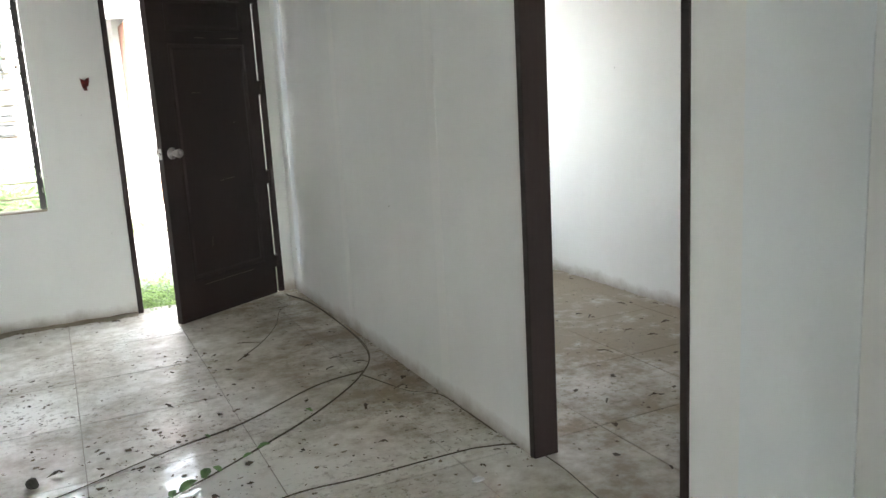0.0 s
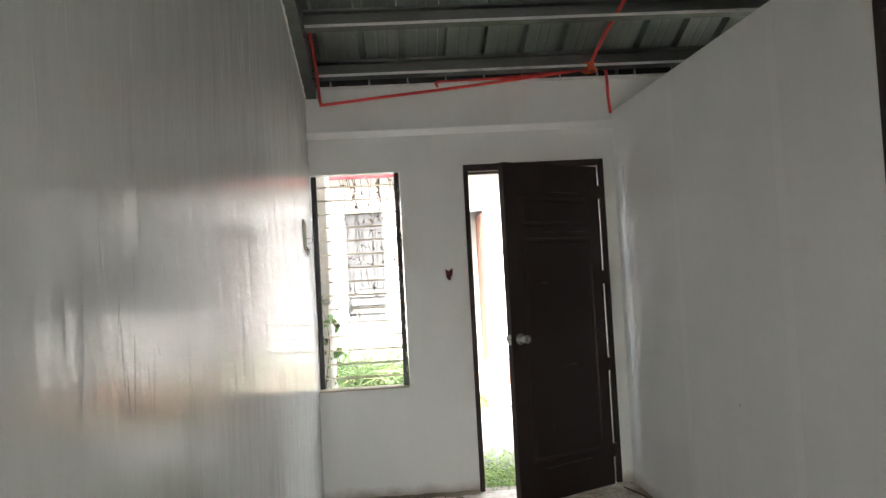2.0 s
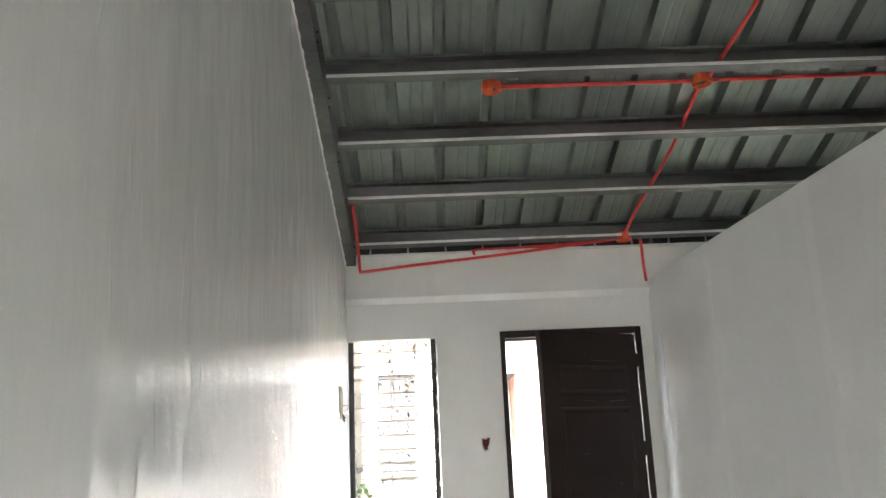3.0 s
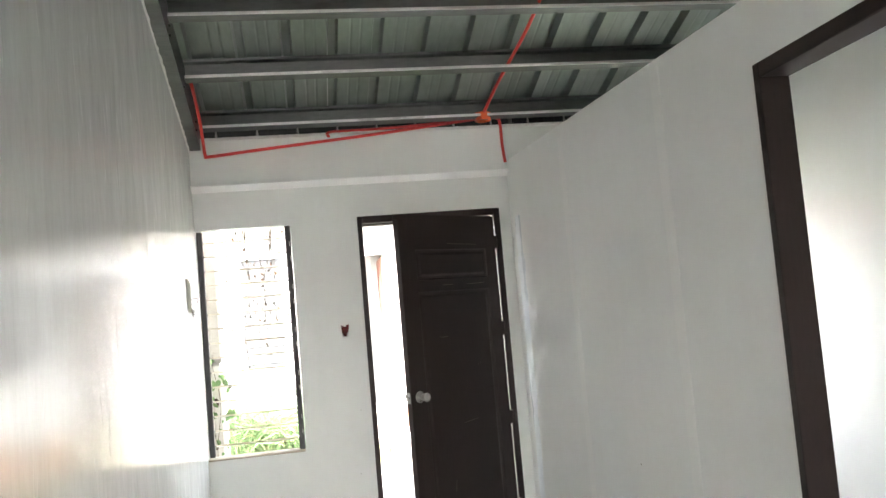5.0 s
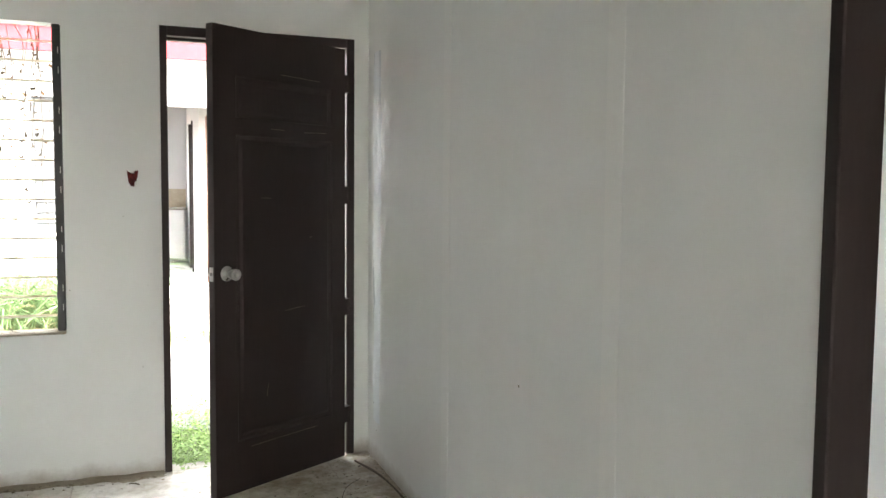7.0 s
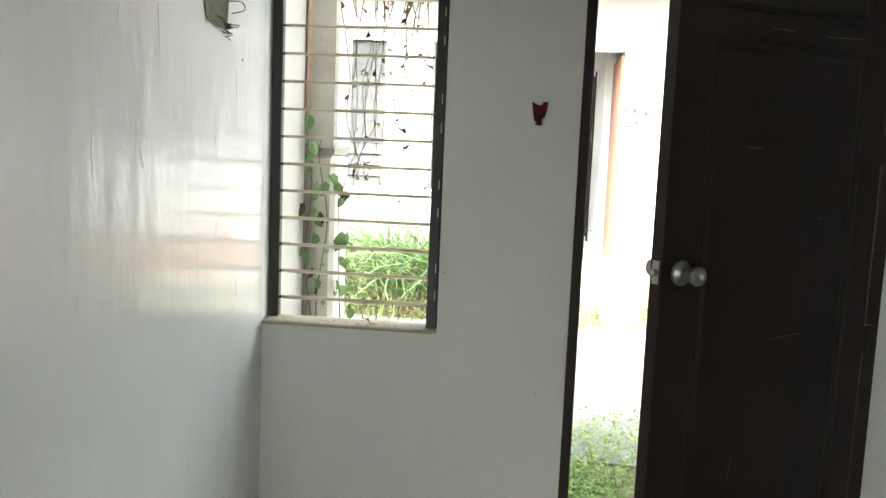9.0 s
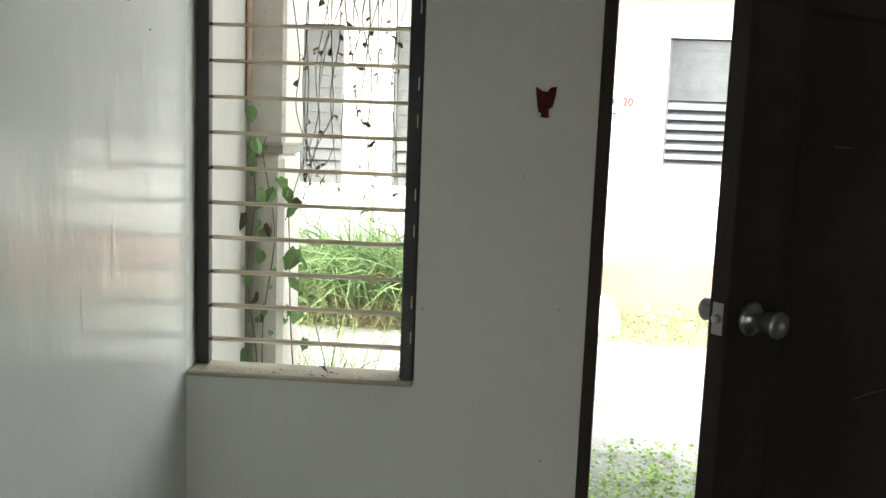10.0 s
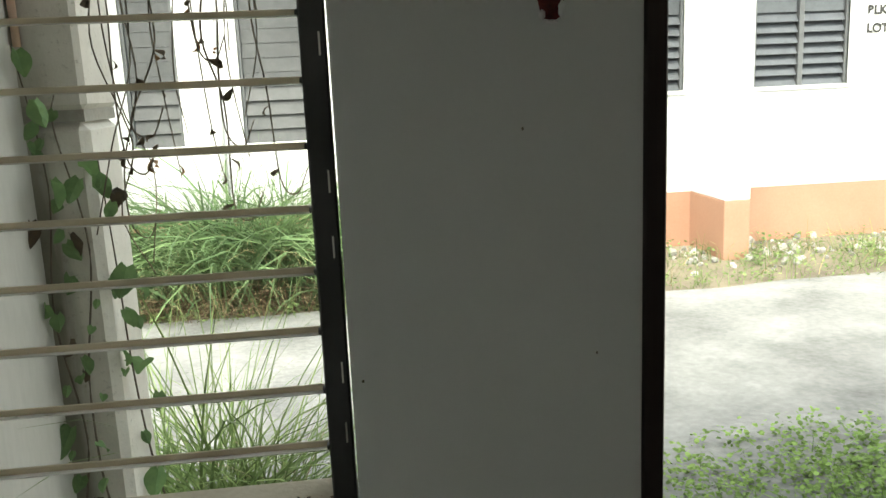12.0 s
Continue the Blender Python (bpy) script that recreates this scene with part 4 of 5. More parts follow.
tagged(obj("wall_hole", bm, "ink"), "small hole above the floor, drawn as a black patch", "wall hole")
bm = bmesh.new()
tube(bm, smooth_path([(XL + 0.002, 3.13, 0.345), (XL + 0.001, 3.20, 0.41), (XL + 0.001, 3.32, 0.47), (XL + 0.001, 3.45, 0.50)], 5), 0.0016, 4)
tagged(obj("wall_scratch", bm, "cement"), "curved scratch above the hole in the wall", "scratch")
# dried runs and trowel ridges in the glossy paint of the side wall
rnd = random.Random(19)
bm = bmesh.new()
for _ in range(130):
    y, z, h, w = rnd.uniform(1.2, 5.2), rnd.uniform(0.35, 2.5), rnd.uniform(0.04, 0.22), rnd.uniform(0.004, 0.011)
    rows = []
    drift = rnd.uniform(-0.03, 0.03)
    for k in range(7):
        t = k / 6
        d = 0.0016 * math.sin(math.pi * t) ** 0.6
        ww = w * (0.35 + 0.65 * math.sin(math.pi * t))
        yc = y + drift * t + rnd.uniform(-0.0015, 0.0015)
        rows.append([bm.verts.new(c) for c in ((XL - 0.0004, yc - ww, z - h * t), (XL + d, yc, z - h * t), (XL - 0.0004, yc + ww, z - h * t))])
    for p, q in zip(rows, rows[1:]):
        for k in range(2):
            bm.faces.new([p[k], p[k + 1], q[k + 1], q[k]])
tagged(obj("paint_runs", bm, "gloss", smooth=True), "dried runs and ridges of glossy white paint on the side wall", "paint run", kind="stuff")
# nail marks and chips
marks = [("y", 0.375, 0.515), ("y", 0.068, 0.886), ("y", 0.40, 0.90), ("y", 0.30, 1.22), ("x", 5.19, 1.508), ("p", 5.27, 0.29), ("p", 5.22, 0.16), ("p", 3.6, 0.75), ("r", 4.1, 1.32)]
for kind, u, z in marks:
    bm = bmesh.new()
    s = rnd.uniform(0.0015, 0.0032)
    pts = [(s * rnd.uniform(0.6, 1.2) * math.cos(a), 1.6 * s * rnd.uniform(0.5, 1.2) * math.sin(a)) for a in (0.2, 1.2, 2.2, 3.2, 4.3, 5.3)]
    put = {"y": lambda u, z, d: (u, YF - 0.003 - d * 0.15, z), "x": lambda u, z, d: (XL + 0.003 + d * 0.15, u, z), "p": lambda u, z, d: (XP - 0.004 - d * 0.15, u, z), "r": lambda u, z, d: (XR - 0.003 - d * 0.15, u, z)}[kind]
    ragged(bm, u, z, pts, put, rnd)
    tagged(obj("nail_mark", bm, "patchcement"), "small dark nail mark in the white paint", "nail mark", "nail marks")

# ---- outside ----
ROAD0, ROAD1 = 6.45, 9.45
ground = tagged(obj("ground", bx(-300, 300, -300, 300, GROUND - 0.3, GROUND), "soil"), "bare soil with patchy weeds", "ground", **structure)


def road_sheet():
    rnd = random.Random(21)
    bm = bmesh.new()
    rows = []
    n = 120
    for i in range(n + 1):
        x = -30 + 60 * i / n
        a = ROAD0 + 0.08 * math.sin(x * 1.7) + rnd.uniform(-0.05, 0.05)
        b = ROAD1 + 0.06 * math.sin(x * 1.1 + 2) + rnd.uniform(-0.04, 0.04)
        rows.append([bm.verts.new(c) for c in ((x, a, GROUND - 0.05), (x, a, GROUND + 0.014), (x, a + 0.03, GROUND + 0.022), (x, b - 0.03, GROUND + 0.022), (x, b, GROUND + 0.014), (x, b, GROUND - 0.05))])
    for p, q in zip(rows, rows[1:]):
        for k in range(5):
            bm.faces.new([p[k], p[k + 1], q[k + 1], q[k]])
    return bm


road = tagged(obj("road", road_sheet(), "road"), "pale worn concrete village road", "road", **structure)

# fin wall and post between the houses on this side
fin = empty("fin_wall", "white plastered dividing wall with a cracked post at its end", "wall", kind="structure")
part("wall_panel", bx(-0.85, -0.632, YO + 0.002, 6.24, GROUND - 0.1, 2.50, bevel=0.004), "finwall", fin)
part("post", bx(-0.85, -0.500, 6.24, 6.50, GROUND - 0.1, 1.235, bevel=0.02), "post", fin)
part("post_head", bx(-0.855, -0.496, 6.236, 6.504, 1.262, 2.50, bevel=0.012), "post", fin)
part("post_band", bx(-0.847, -0.505, 6.245, 6.495, 1.235, 1.262), "cement", fin, "grey recessed cement band")
bm = bmesh.new()
tube(bm, [(-0.619, 6.225, 2.48), (-0.619, 6.225, 1.40)], 0.009, 8)
tagged(obj("drain_pipe", bm, "salmon", smooth=True), "thin salmon plastic pipe in the corner of the post", "pipe")


# houses across the road
FY = 10.80


def louvres(parent, x0, x1, z0, z1, panes, white=False, n=13):
    # Black sheet behind the blades stands in for the unlit room.
    w = part("window", bx(x0, x1, FY + 0.10, FY + 0.112, z0, z1), "black", parent, "louvre window with dull grey glass over a black sheet for the dark room")
    t = 0.035
    fm = "counter" if white else "greyframe"
    for a, b, c, d in ((x0 - t, x0, z0 - t, z1 + t), (x1, x1 + t, z0 - t, z1 + t), (x0, x1, z0 - t, z0), (x0, x1, z1, z1 + t)):
        part("frame", bx(a, b, FY - 0.012, FY + 0.05, c, d, bevel=0.003), fm if white else "outer", w)
    edges = [x0 + (x1 - x0) * k / panes for k in range(panes + 1)]
    for k in range(1, panes):
        part("mullion", bx(edges[k] - 0.022, edges[k] + 0.022, FY + 0.01, FY + 0.06, z0, z1, bevel=0.003), "greyframe", w)
    for x in (x0 + 0.012, x1 - 0.012):
        part("channel", bx(x - 0.012, x + 0.012, FY + 0.015, FY + 0.06, z0, z1), "greyframe", w)
    h = (z1 - z0) / n
    for k in range(panes):
        a, b = edges[k] + 0.026, edges[k + 1] - 0.026
        for i in range(n):
            zc = z0 + h * (i + 0.5)
            tilt = (-14 if white else -30) if i < n * (0.3 if white else 0.5) else -3
            bm = bmesh.new()
            box(bm, a, b, -0.003, 0.003, -h * 0.58, h * 0.58, m=Matrix.Translation((0, FY + 0.045, zc)) @ pose(0, 0, 0, tilt, 0, 0))
            part("louvre", bm, "dullglass" if white else "darkglass", w)
    return w


def stencil(text, x, z, size, material, label, parent):
    cu = bpy.data.curves.new("letter", "FONT")
    cu.body, cu.size, cu.extrude, cu.offset, cu.align_x = text, size, 0.001, size * 0.04, "LEFT"
    tmp = new("letter", cu)
    tmp.rotation_euler = (radians(90), 0, 0)
    tmp.location = (x, FY - 0.006, z)
    bpy.context.view_layer.update()
    me = bpy.data.meshes.new_from_object(tmp.evaluated_get(bpy.context.evaluated_depsgraph_get()))
    me.transform(tmp.matrix_world.copy())
    bpy.data.objects.remove(tmp)
    bm = bmesh.new()
    bm.from_mesh(me)
    bpy.data.meshes.remove(me)
    left = set(bm.verts)
    letters = []
    while left:
        todo, isle = [left.pop()], set()
        while todo:
            v = todo.pop()
            isle.add(v)
            for e in v.link_edges:
                w = e.other_vert(v)
                if w in left:
                    left.discard(w)
                    todo.append(w)
        letters.append(isle)
    for isle in sorted(letters, key=lambda q: min(v.co.x for v in q)):
        one = bmesh.new()
        copies = {v: one.verts.new(v.co) for v in isle}
        for f in {f for v in isle for f in v.link_faces}:
            one.faces.new([copies[v] for v in f.verts])
        part("letter", one, material, parent, label)
    bm.free()


def row_house(x0, x1, label, wins, doors):
    h = empty("house", label, "house", "houses across the road", at=(0, 0, 0))
    holes = [(a, b, c, d) for a, b, c, d, *_ in wins] + [(a, b, GROUND - 0.3, d) for a, b, d in doors]
    part("wall", slab("y", FY, FY + 0.14, x0, x1, GROUND - 0.2, 3.05, holes), "outer", h)
    # painted base, cut at the doors
    cuts = sorted(doors)
    a = x0
    for d0, d1, _ in cuts:
        part("wall_base", bx(a, d0, FY - 0.004, FY, GROUND - 0.05, 0.322), "wainscot", h, "orange painted wall base")
        a = d1
    part("wall_base", bx(a, x1, FY - 0.004, FY, GROUND - 0.05, 0.322), "wainscot", h, "orange painted wall base")
    for w in wins:
        louvres(h, *w)
    # roof slope and fascia
    part("fascia", bx(x0 - 0.05, x1 + 0.05, FY - 0.42, FY - 0.40, 2.71, 2.97, bevel=0.004), "redroof", h)
    part("soffit", bx(x0 - 0.05, x1 + 0.05, FY - 0.40, FY, 2.77, 2.785), "outer", h)
    bm = bmesh.new()
    y0, y1, za, zb = FY - 0.45, FY + 4.0, 2.97, 4.2
    xs = []
    x = x0 - 0.05
    while x < x1 + 0.05:
        xs += [(x, 0), (x + 0.03, 0.025), (x + 0.06, 0.025), (x + 0.09, 0)]
        x += 0.27
    lo = [bm.verts.new((px, y0, za + pz)) for px, pz in xs]
    hi = [bm.verts.new((px, y1, zb + pz)) for px, pz in xs]
    for i in range(len(xs) - 1):
        bm.faces.new([lo[i], lo[i + 1], hi[i + 1], hi[i]])
    part("roof", bm, "redroof", h)
    for s in (x0, x1 - 0.1):
        part("side_wall", bx(s, s + 0.1, FY + 0.14, FY + 4.0, GROUND - 0.2, 2.95), "outer", h)
    part("back_wall", slab("y", FY + 3.9, FY + 4.0, x0, x1, GROUND - 0.2, 4.2, [(x0 + 0.35, x0 + 2.5, 0.5, 2.4)]), "outer", h)
    return h


house_a = row_house(-1.75, 2.905, "white row house with orange base and open door", [(-1.53, -1.14, 0.90, 2.31, 1, True), (-0.69, -0.19, 0.90, 2.31, 1, True), (1.71, 2.83, 1.15, 2.28, 2)], [(0.31, 1.13, 2.27)])
house_b = row_house(3.11, 8.6, "white row house with orange base and wide louvre window", [(3.43, 4.25, 1.15, 2.26, 2), (6.3, 6.8, 0.865, 2.23, 1)], [])
house_c = row_house(-6.2, -1.97, "white row house with orange base beside the tall grass", [(-4.2, -3.1, 1.06, 2.15, 2), (-5.6, -5.1, 0.865, 2.23, 1)], [])
stencil("BLK", 1.15, 1.70, 0.075, "ink", "black stencilled letters", house_a)
stencil("20", 1.33, 1.69, 0.095, "redink", "red painted number", house_a)
stencil("LOT 11", 1.15, 1.57, 0.075, "ink", "black stencilled letters", house_a)
stencil("BLK", 4.40, 1.70, 0.10, "ink", "black stencilled letters", house_b)
stencil("LOT", 4.40, 1.555, 0.10, "ink", "black stencilled letters", house_b)
for x0 in (2.905, -1.97):
    f = empty("fin_wall", "white dividing wall with orange base between two houses", "wall", "fin walls", "structure")
    part("wall_panel", bx(x0, x0 + 0.205, 10.17, FY + 3.9, 0.322, 2.95, bevel=0.006), "outer", f)
    part("wall_base", bx(x0 - 0.002, x0 + 0.207, 10.168, FY + 3.9, GROUND - 0.15, 0.322, bevel=0.006), "wainscot", f, "orange painted wall base")
# inside of the open house: floor, inner wall with a dark frame, kitchen cabinet, the open leaf
tagged(obj("porch_floor", bx(-1.65, 2.78, FY + 0.142, FY + 3.89, GROUND - 0.1, 0.24), "yard"), "raised cement floor of the open house", "floor", **structure)
tagged(obj("inner_wall", slab("x", 1.03, 1.12, FY + 0.90, FY + 3.9, 0.24, 2.9, [(FY + 2.2, FY + 2.9, 0.2, 2.30)]), "outer"), "plain inner wall of the open house", "wall", **structure)
f = empty("door_3", "dark inner door frame in the open house", "door frame", kind="structure")
for y in (FY + 2.2, FY + 2.86):
    part("jamb", bx(1.01, 1.14, y, y + 0.045, 0.24, 2.30), "brown", f)
leafb = empty("open_door", "reddish brown door leaf opened into the house", "door", at=(1.12, FY + 0.06, 0.24))
part("leaf", bx(-0.02, 0.02, 0.0, 0.78, 0.01, 2.0, bevel=0.003), "rusty", leafb)
part("panel", bx(-0.026, 0.026, 0.12, 0.66, 0.2, 1.8, bevel=0.006), "rusty", leafb)
cab = empty("kitchen_cabinet", "pale grey kitchen cabinet with a counter against the wall", "cabinet", at=(0.22, FY + 3.55, 0.24))
part("body", bx(0.1, 0.75, 0.0, 0.33, 0.08, 0.82, bevel=0.004), "counter", cab)
d = part("cabinet_door", bx(0.14, 0.42, -0.018, 0.0, 0.12, 0.78, bevel=0.004), "counter", cab)
part("handle", bx(0.17, 0.185, -0.04, -0.018, 0.55, 0.68, bevel=0.003), "greyframe", d)
part("cabinet_door", bx(0.44, 0.72, -0.018, 0.0, 0.12, 0.78, bevel=0.004), "counter", cab)
part("worktop", bx(0.06, 0.79, -0.03, 0.345, 0.82, 0.86, bevel=0.004), "cement", cab)
part("backsplash", bx(0.06, 0.79, 0.335, 0.345, 0.86, 1.14), "sill", cab, "tan backsplash above the worktop")
# pipe on the facade
bm = bmesh.new()
tube(bm, [(-0.86, FY - 0.02, 2.7), (-0.86, FY - 0.02, 0.2)], 0.02, 8)
tagged(obj("downpipe", bm, "outer", smooth=True), "white painted downpipe between the narrow windows", "pipe")

# Unseen slab added as a reflector for the back doorway.
tagged(obj("bounce_slab", bx(-6, 6, -10.9, YB - 0.13, GROUND - 0.05, GROUND + 0.02), "yard"), "unseen pale slab bouncing light in from behind", "pavement", **structure)
# wall behind the house, seen by nobody, added to limit the sky's light
tagged(obj("yard_wall_blocker", bx(-14, 14, -11.2, -11.0, GROUND - 0.2, 1.6), "outer"), "unseen white wall limiting light from behind the house", "wall", **structure)

# ---- plants ----
def stuff(name, bm, material, label, category):
    return tagged(obj(name, bm, material), label, category, kind="stuff")


G0 = GROUND - 0.01


def patch(x0, x1, y0, y1, fall=None):
    def spot(r):
        while True:
            x, y = r.uniform(x0, x1), r.uniform(y0, y1)
            d = noise.noise(Vector((x * 1.3, y * 1.3, 3.1))) * 0.5 + 0.55
            if r.random() < d:
                return x, y, G0, 0.6 + 0.6 * d
    return spot


def clump(cx, cy, sx, sy):
    def spot(r):
        while True:
            x, y = r.gauss(0, 0.5), r.gauss(0, 0.5)
            if x * x + y * y < 1:
                return cx + x * sx, cy + y * sy, G0, 1 - 0.5 * (x * x + y * y)
    return spot


rnd = random.Random(11)
bm = bmesh.new()
blades(bm, rnd, 900, clump(-0.68, 10.05, 0.95, 0.5), (0.8, 1.7), (0.008, 0.016), (0.5, 1.4), 0.62)
blades(bm, rnd, 620, clump(-0.62, 9.95, 0.95, 0.5), (1.3, 2.3), (0.012, 0.026), (0.9, 1.6), 0.6)
blades(bm, rnd, 900, clump(-1.75, 10.1, 0.85, 0.5), (0.6, 1.3), (0.008, 0.016), (0.5, 1.4), 0.62)
blades(bm, rnd, 220, clump(-0.7, 10.0, 0.95, 0.5), (1.5, 2.1), (0.004, 0.009), (0.5, 1.1), 0.6)
stuff("tall_grass", bm, "grass", "tall green grass growing across the road", "grass")
bm = bmesh.new()
blades(bm, rnd, 380, clump(-0.72, 9.95, 1.1, 0.55), (0.6, 1.6), (0.004, 0.008), (0.7, 1.9), 0.45)
blades(bm, rnd, 300, patch(-3, 4.5, 9.5, 10.6), (0.1, 0.35), (0.004, 0.008), (0.3, 1.2))
stuff("dry_grass", bm, "drygrass", "dry straw coloured blades in the grass", "grass")
bm = bmesh.new()
blades(bm, rnd, 300, clump(-0.42, 6.80, 0.3, 0.2), (0.55, 1.6), (0.005, 0.011), (0.35, 1.3), 0.85)
blades(bm, rnd, 110, clump(-0.12, 6.85, 0.30, 0.22), (0.3, 0.75), (0.003, 0.007), (0.4, 1.3), 0.8)
blades(bm, rnd, 170, clump(-0.36, 6.72, 0.16, 0.14), (0.35, 0.95), (0.008, 0.016), (0.5, 1.5), 0.7)
stuff("grass_tuft", bm, "verge", "loose grass tuft at the foot of the post", "grass")
bm = bmesh.new()
blades(bm, rnd, 40, clump(-0.22, 6.75, 0.32, 0.25), (0.4, 0.95), (0.003, 0.006), (0.6, 1.3))
stuff("dry_tuft", bm, "drygrass", "thin dry stalks at the foot of the post", "grass")


def weeds(bm, rnd, count, spot, size):
    """Small round-leaved weeds, each a handful of leaves on a short stalk."""
    for _ in range(count):
        x, y, z, f = spot(rnd)
        for k in range(rnd.randint(3, 6)):
            h = rnd.uniform(0.01, 0.085) * f
            m = Matrix.Translation((x + rnd.gauss(0, 0.03), y + rnd.gauss(0, 0.03), z + 0.012 + h)) @ pose(0, 0, 0, rnd.uniform(-25, 45), rnd.uniform(-25, 25), rnd.uniform(0, 360))
            s = rnd.uniform(*size) * f
            vs = [bm.verts.new(m @ Vector(c)) for c in ((0, 0, 0), (s * 0.42, s * 0.35, s * 0.08), (s * 0.3, s * 0.85, 0), (0, s, -s * 0.1), (-s * 0.3, s * 0.85, 0), (-s * 0.42, s * 0.35, s * 0.08))]
            bm.faces.new(vs)
    return bm


bm = bmesh.new()
weeds(bm, rnd, 2600, patch(0.2, 3.4, 5.75, 6.9), (0.012, 0.027))
weeds(bm, rnd, 600, patch(-0.5, 0.4, 5.6, 7.0), (0.012, 0.03))
weeds(bm, rnd, 700, patch(1.6, 5.0, 6.3, 7.1), (0.012, 0.028))
weeds(bm, rnd, 600, patch(0.2, 3.4, 6.6, 7.2), (0.012, 0.027))
stuff("low_weeds", bm, "weed", "low creeping green weeds along the road", "weeds")
bm = bmesh.new()
weeds(bm, rnd, 900, patch(-3.0, 6.0, 9.38, 10.1), (0.015, 0.036))
weeds(bm, rnd, 350, patch(-3.0, 6.0, 10.1, 10.75), (0.015, 0.035))
blades(bm, rnd, 3200, patch(-3.0, 6.0, 9.36, 10.4), (0.06, 0.30), (0.003, 0.007), (0.2, 1.1))
stuff("verge_weeds", bm, "verge", "dusty grey-green weeds and grass across the road", "weeds")
bm = bmesh.new()
blades(bm, rnd, 900, clump(-0.9, 9.68, 1.3, 0.26), (0.2, 0.6), (0.004, 0.009), (0.3, 1.6))
stuff("undergrowth", bm, "brownstem", "withered brown undergrowth at the edge of the grass", "undergrowth")
bm = bmesh.new()
blades(bm, rnd, 1500, patch(0.3, 3.0, 5.7, 7.05), (0.03, 0.13), (0.002, 0.005), (0.2, 1.1))
blades(bm, rnd, 1500, patch(0.3, 1.8, 5.75, 6.65), (0.06, 0.22), (0.004, 0.009), (0.4, 1.5))
stuff("short_grass", bm, "weed", "short grass on the road's verge", "grass")
# sprigs at the threshold
bm = bmesh.new()
weeds(bm, rnd, 150, lambda r: (r.uniform(0.50, 0.95), r.uniform(5.43, 5.75), -0.06 + 0.04 * (r.random() < 0.5), 0.8), (0.016, 0.034))
blades(bm, rnd, 40, lambda r: (r.uniform(0.48, 0.8), r.uniform(5.40, 5.60), -0.02, 1.0), (0.03, 0.10), (0.003, 0.006), (0.3, 1.2))
stuff("threshold_weeds", bm, "weed", "bright weeds creeping over the threshold", "weeds")
bm = bmesh.new()
for _ in range(700):
    x, y = rnd.uniform(-3, 6), min(10.76, rnd.gauss(10.42, 0.24))
    s = rnd.choice((rnd.uniform(0.012, 0.04), rnd.uniform(0.02, 0.085)))
    m = Matrix.Translation((x, y, GROUND + s * 0.25)) @ pose(0, 0, 0, rnd.uniform(0, 90), rnd.uniform(0, 90), rnd.uniform(0, 360)) @ Matrix.Diagonal((s, s * rnd.uniform(0.6, 1), s * rnd.uniform(0.4, 0.8), 1))
    bmesh.ops.create_icosphere(bm, subdivisions=1, radius=0.6, matrix=m)
stuff("rubble_strip", bm, "rubble", "pale rubble along the foot of the houses", "rubble")
bm = bmesh.new()
bmesh.ops.create_icosphere(bm, subdivisions=3, radius=1.0)
for v in bm.verts:
    v.co = Vector((v.co.x * 0.13, v.co.y * 0.11, v.co.z * 0.15 if v.co.z > -0.3 else -0.045)) * (1 + 0.25 * noise.noise(v.co * 3.0))
ob = tagged(obj("plastic_bag", bm, "white", smooth=True), "crumpled white plastic bag lying on the verge", "bag")
ob.location = (1.12, 9.85, GROUND + 0.045)
ob.scale = (1.25, 1.2, 1.7)

# climbing vine on the post
vine = empty("climbing_vine", "green heart-leaved vine climbing the white post", "vine")
rnd = random.Random(31)
stems = [[(-0.632, 6.7, GROUND), (-0.612, 6.22, 0.2), (-0.582, 6.215, 0.5), (-0.617, 6.215, 0.8), (-0.592, 6.215, 1.1), (-0.622, 6.2, 1.40)],
         [(-0.482, 6.6, GROUND), (-0.532, 6.225, 0.25), (-0.562, 6.215, 0.6), (-0.522, 6.215, 0.95), (-0.562, 6.21, 1.22), (-0.552, 6.21, 1.30)],
         [(-0.452, 6.6, GROUND), (-0.479, 6.4, 0.3), (-0.482, 6.3, 0.62), (-0.48, 6.26, 0.9), (-0.484, 6.23, 1.15)]]
for st in stems:
    bm = bmesh.new()
    line = smooth_path(st, 8)
    tube(bm, line, 0.0035, 5, 0.0015)
    part("stem", bm, "stem", vine)
    for q in line[4:]:
        for _ in range(rnd.choice((0, 0, 1, 1, 1))):
            s = rnd.choice((rnd.uniform(0.018, 0.04), rnd.uniform(0.035, 0.068)))
            q2 = q + Vector((rnd.uniform(-0.05, 0.05), rnd.uniform(-0.05, -0.005), rnd.uniform(-0.03, 0.03)))
            bm = bmesh.new()
            leaf_mesh(bm, Matrix.Translation(q2) @ pose(0, 0, 0, rnd.uniform(-110, -50), rnd.uniform(-35, 35), rnd.uniform(-60, 60)), s * 1.15, s, rnd.uniform(-0.2, 0.3), rnd, heart=True)
            part("leaf", bm, rnd.choice(("leaf", "leaf", "leaf", "leaf", "deadleaf")), vine)

# dry vines hanging from the eave in front of the window
rnd = random.Random(47)
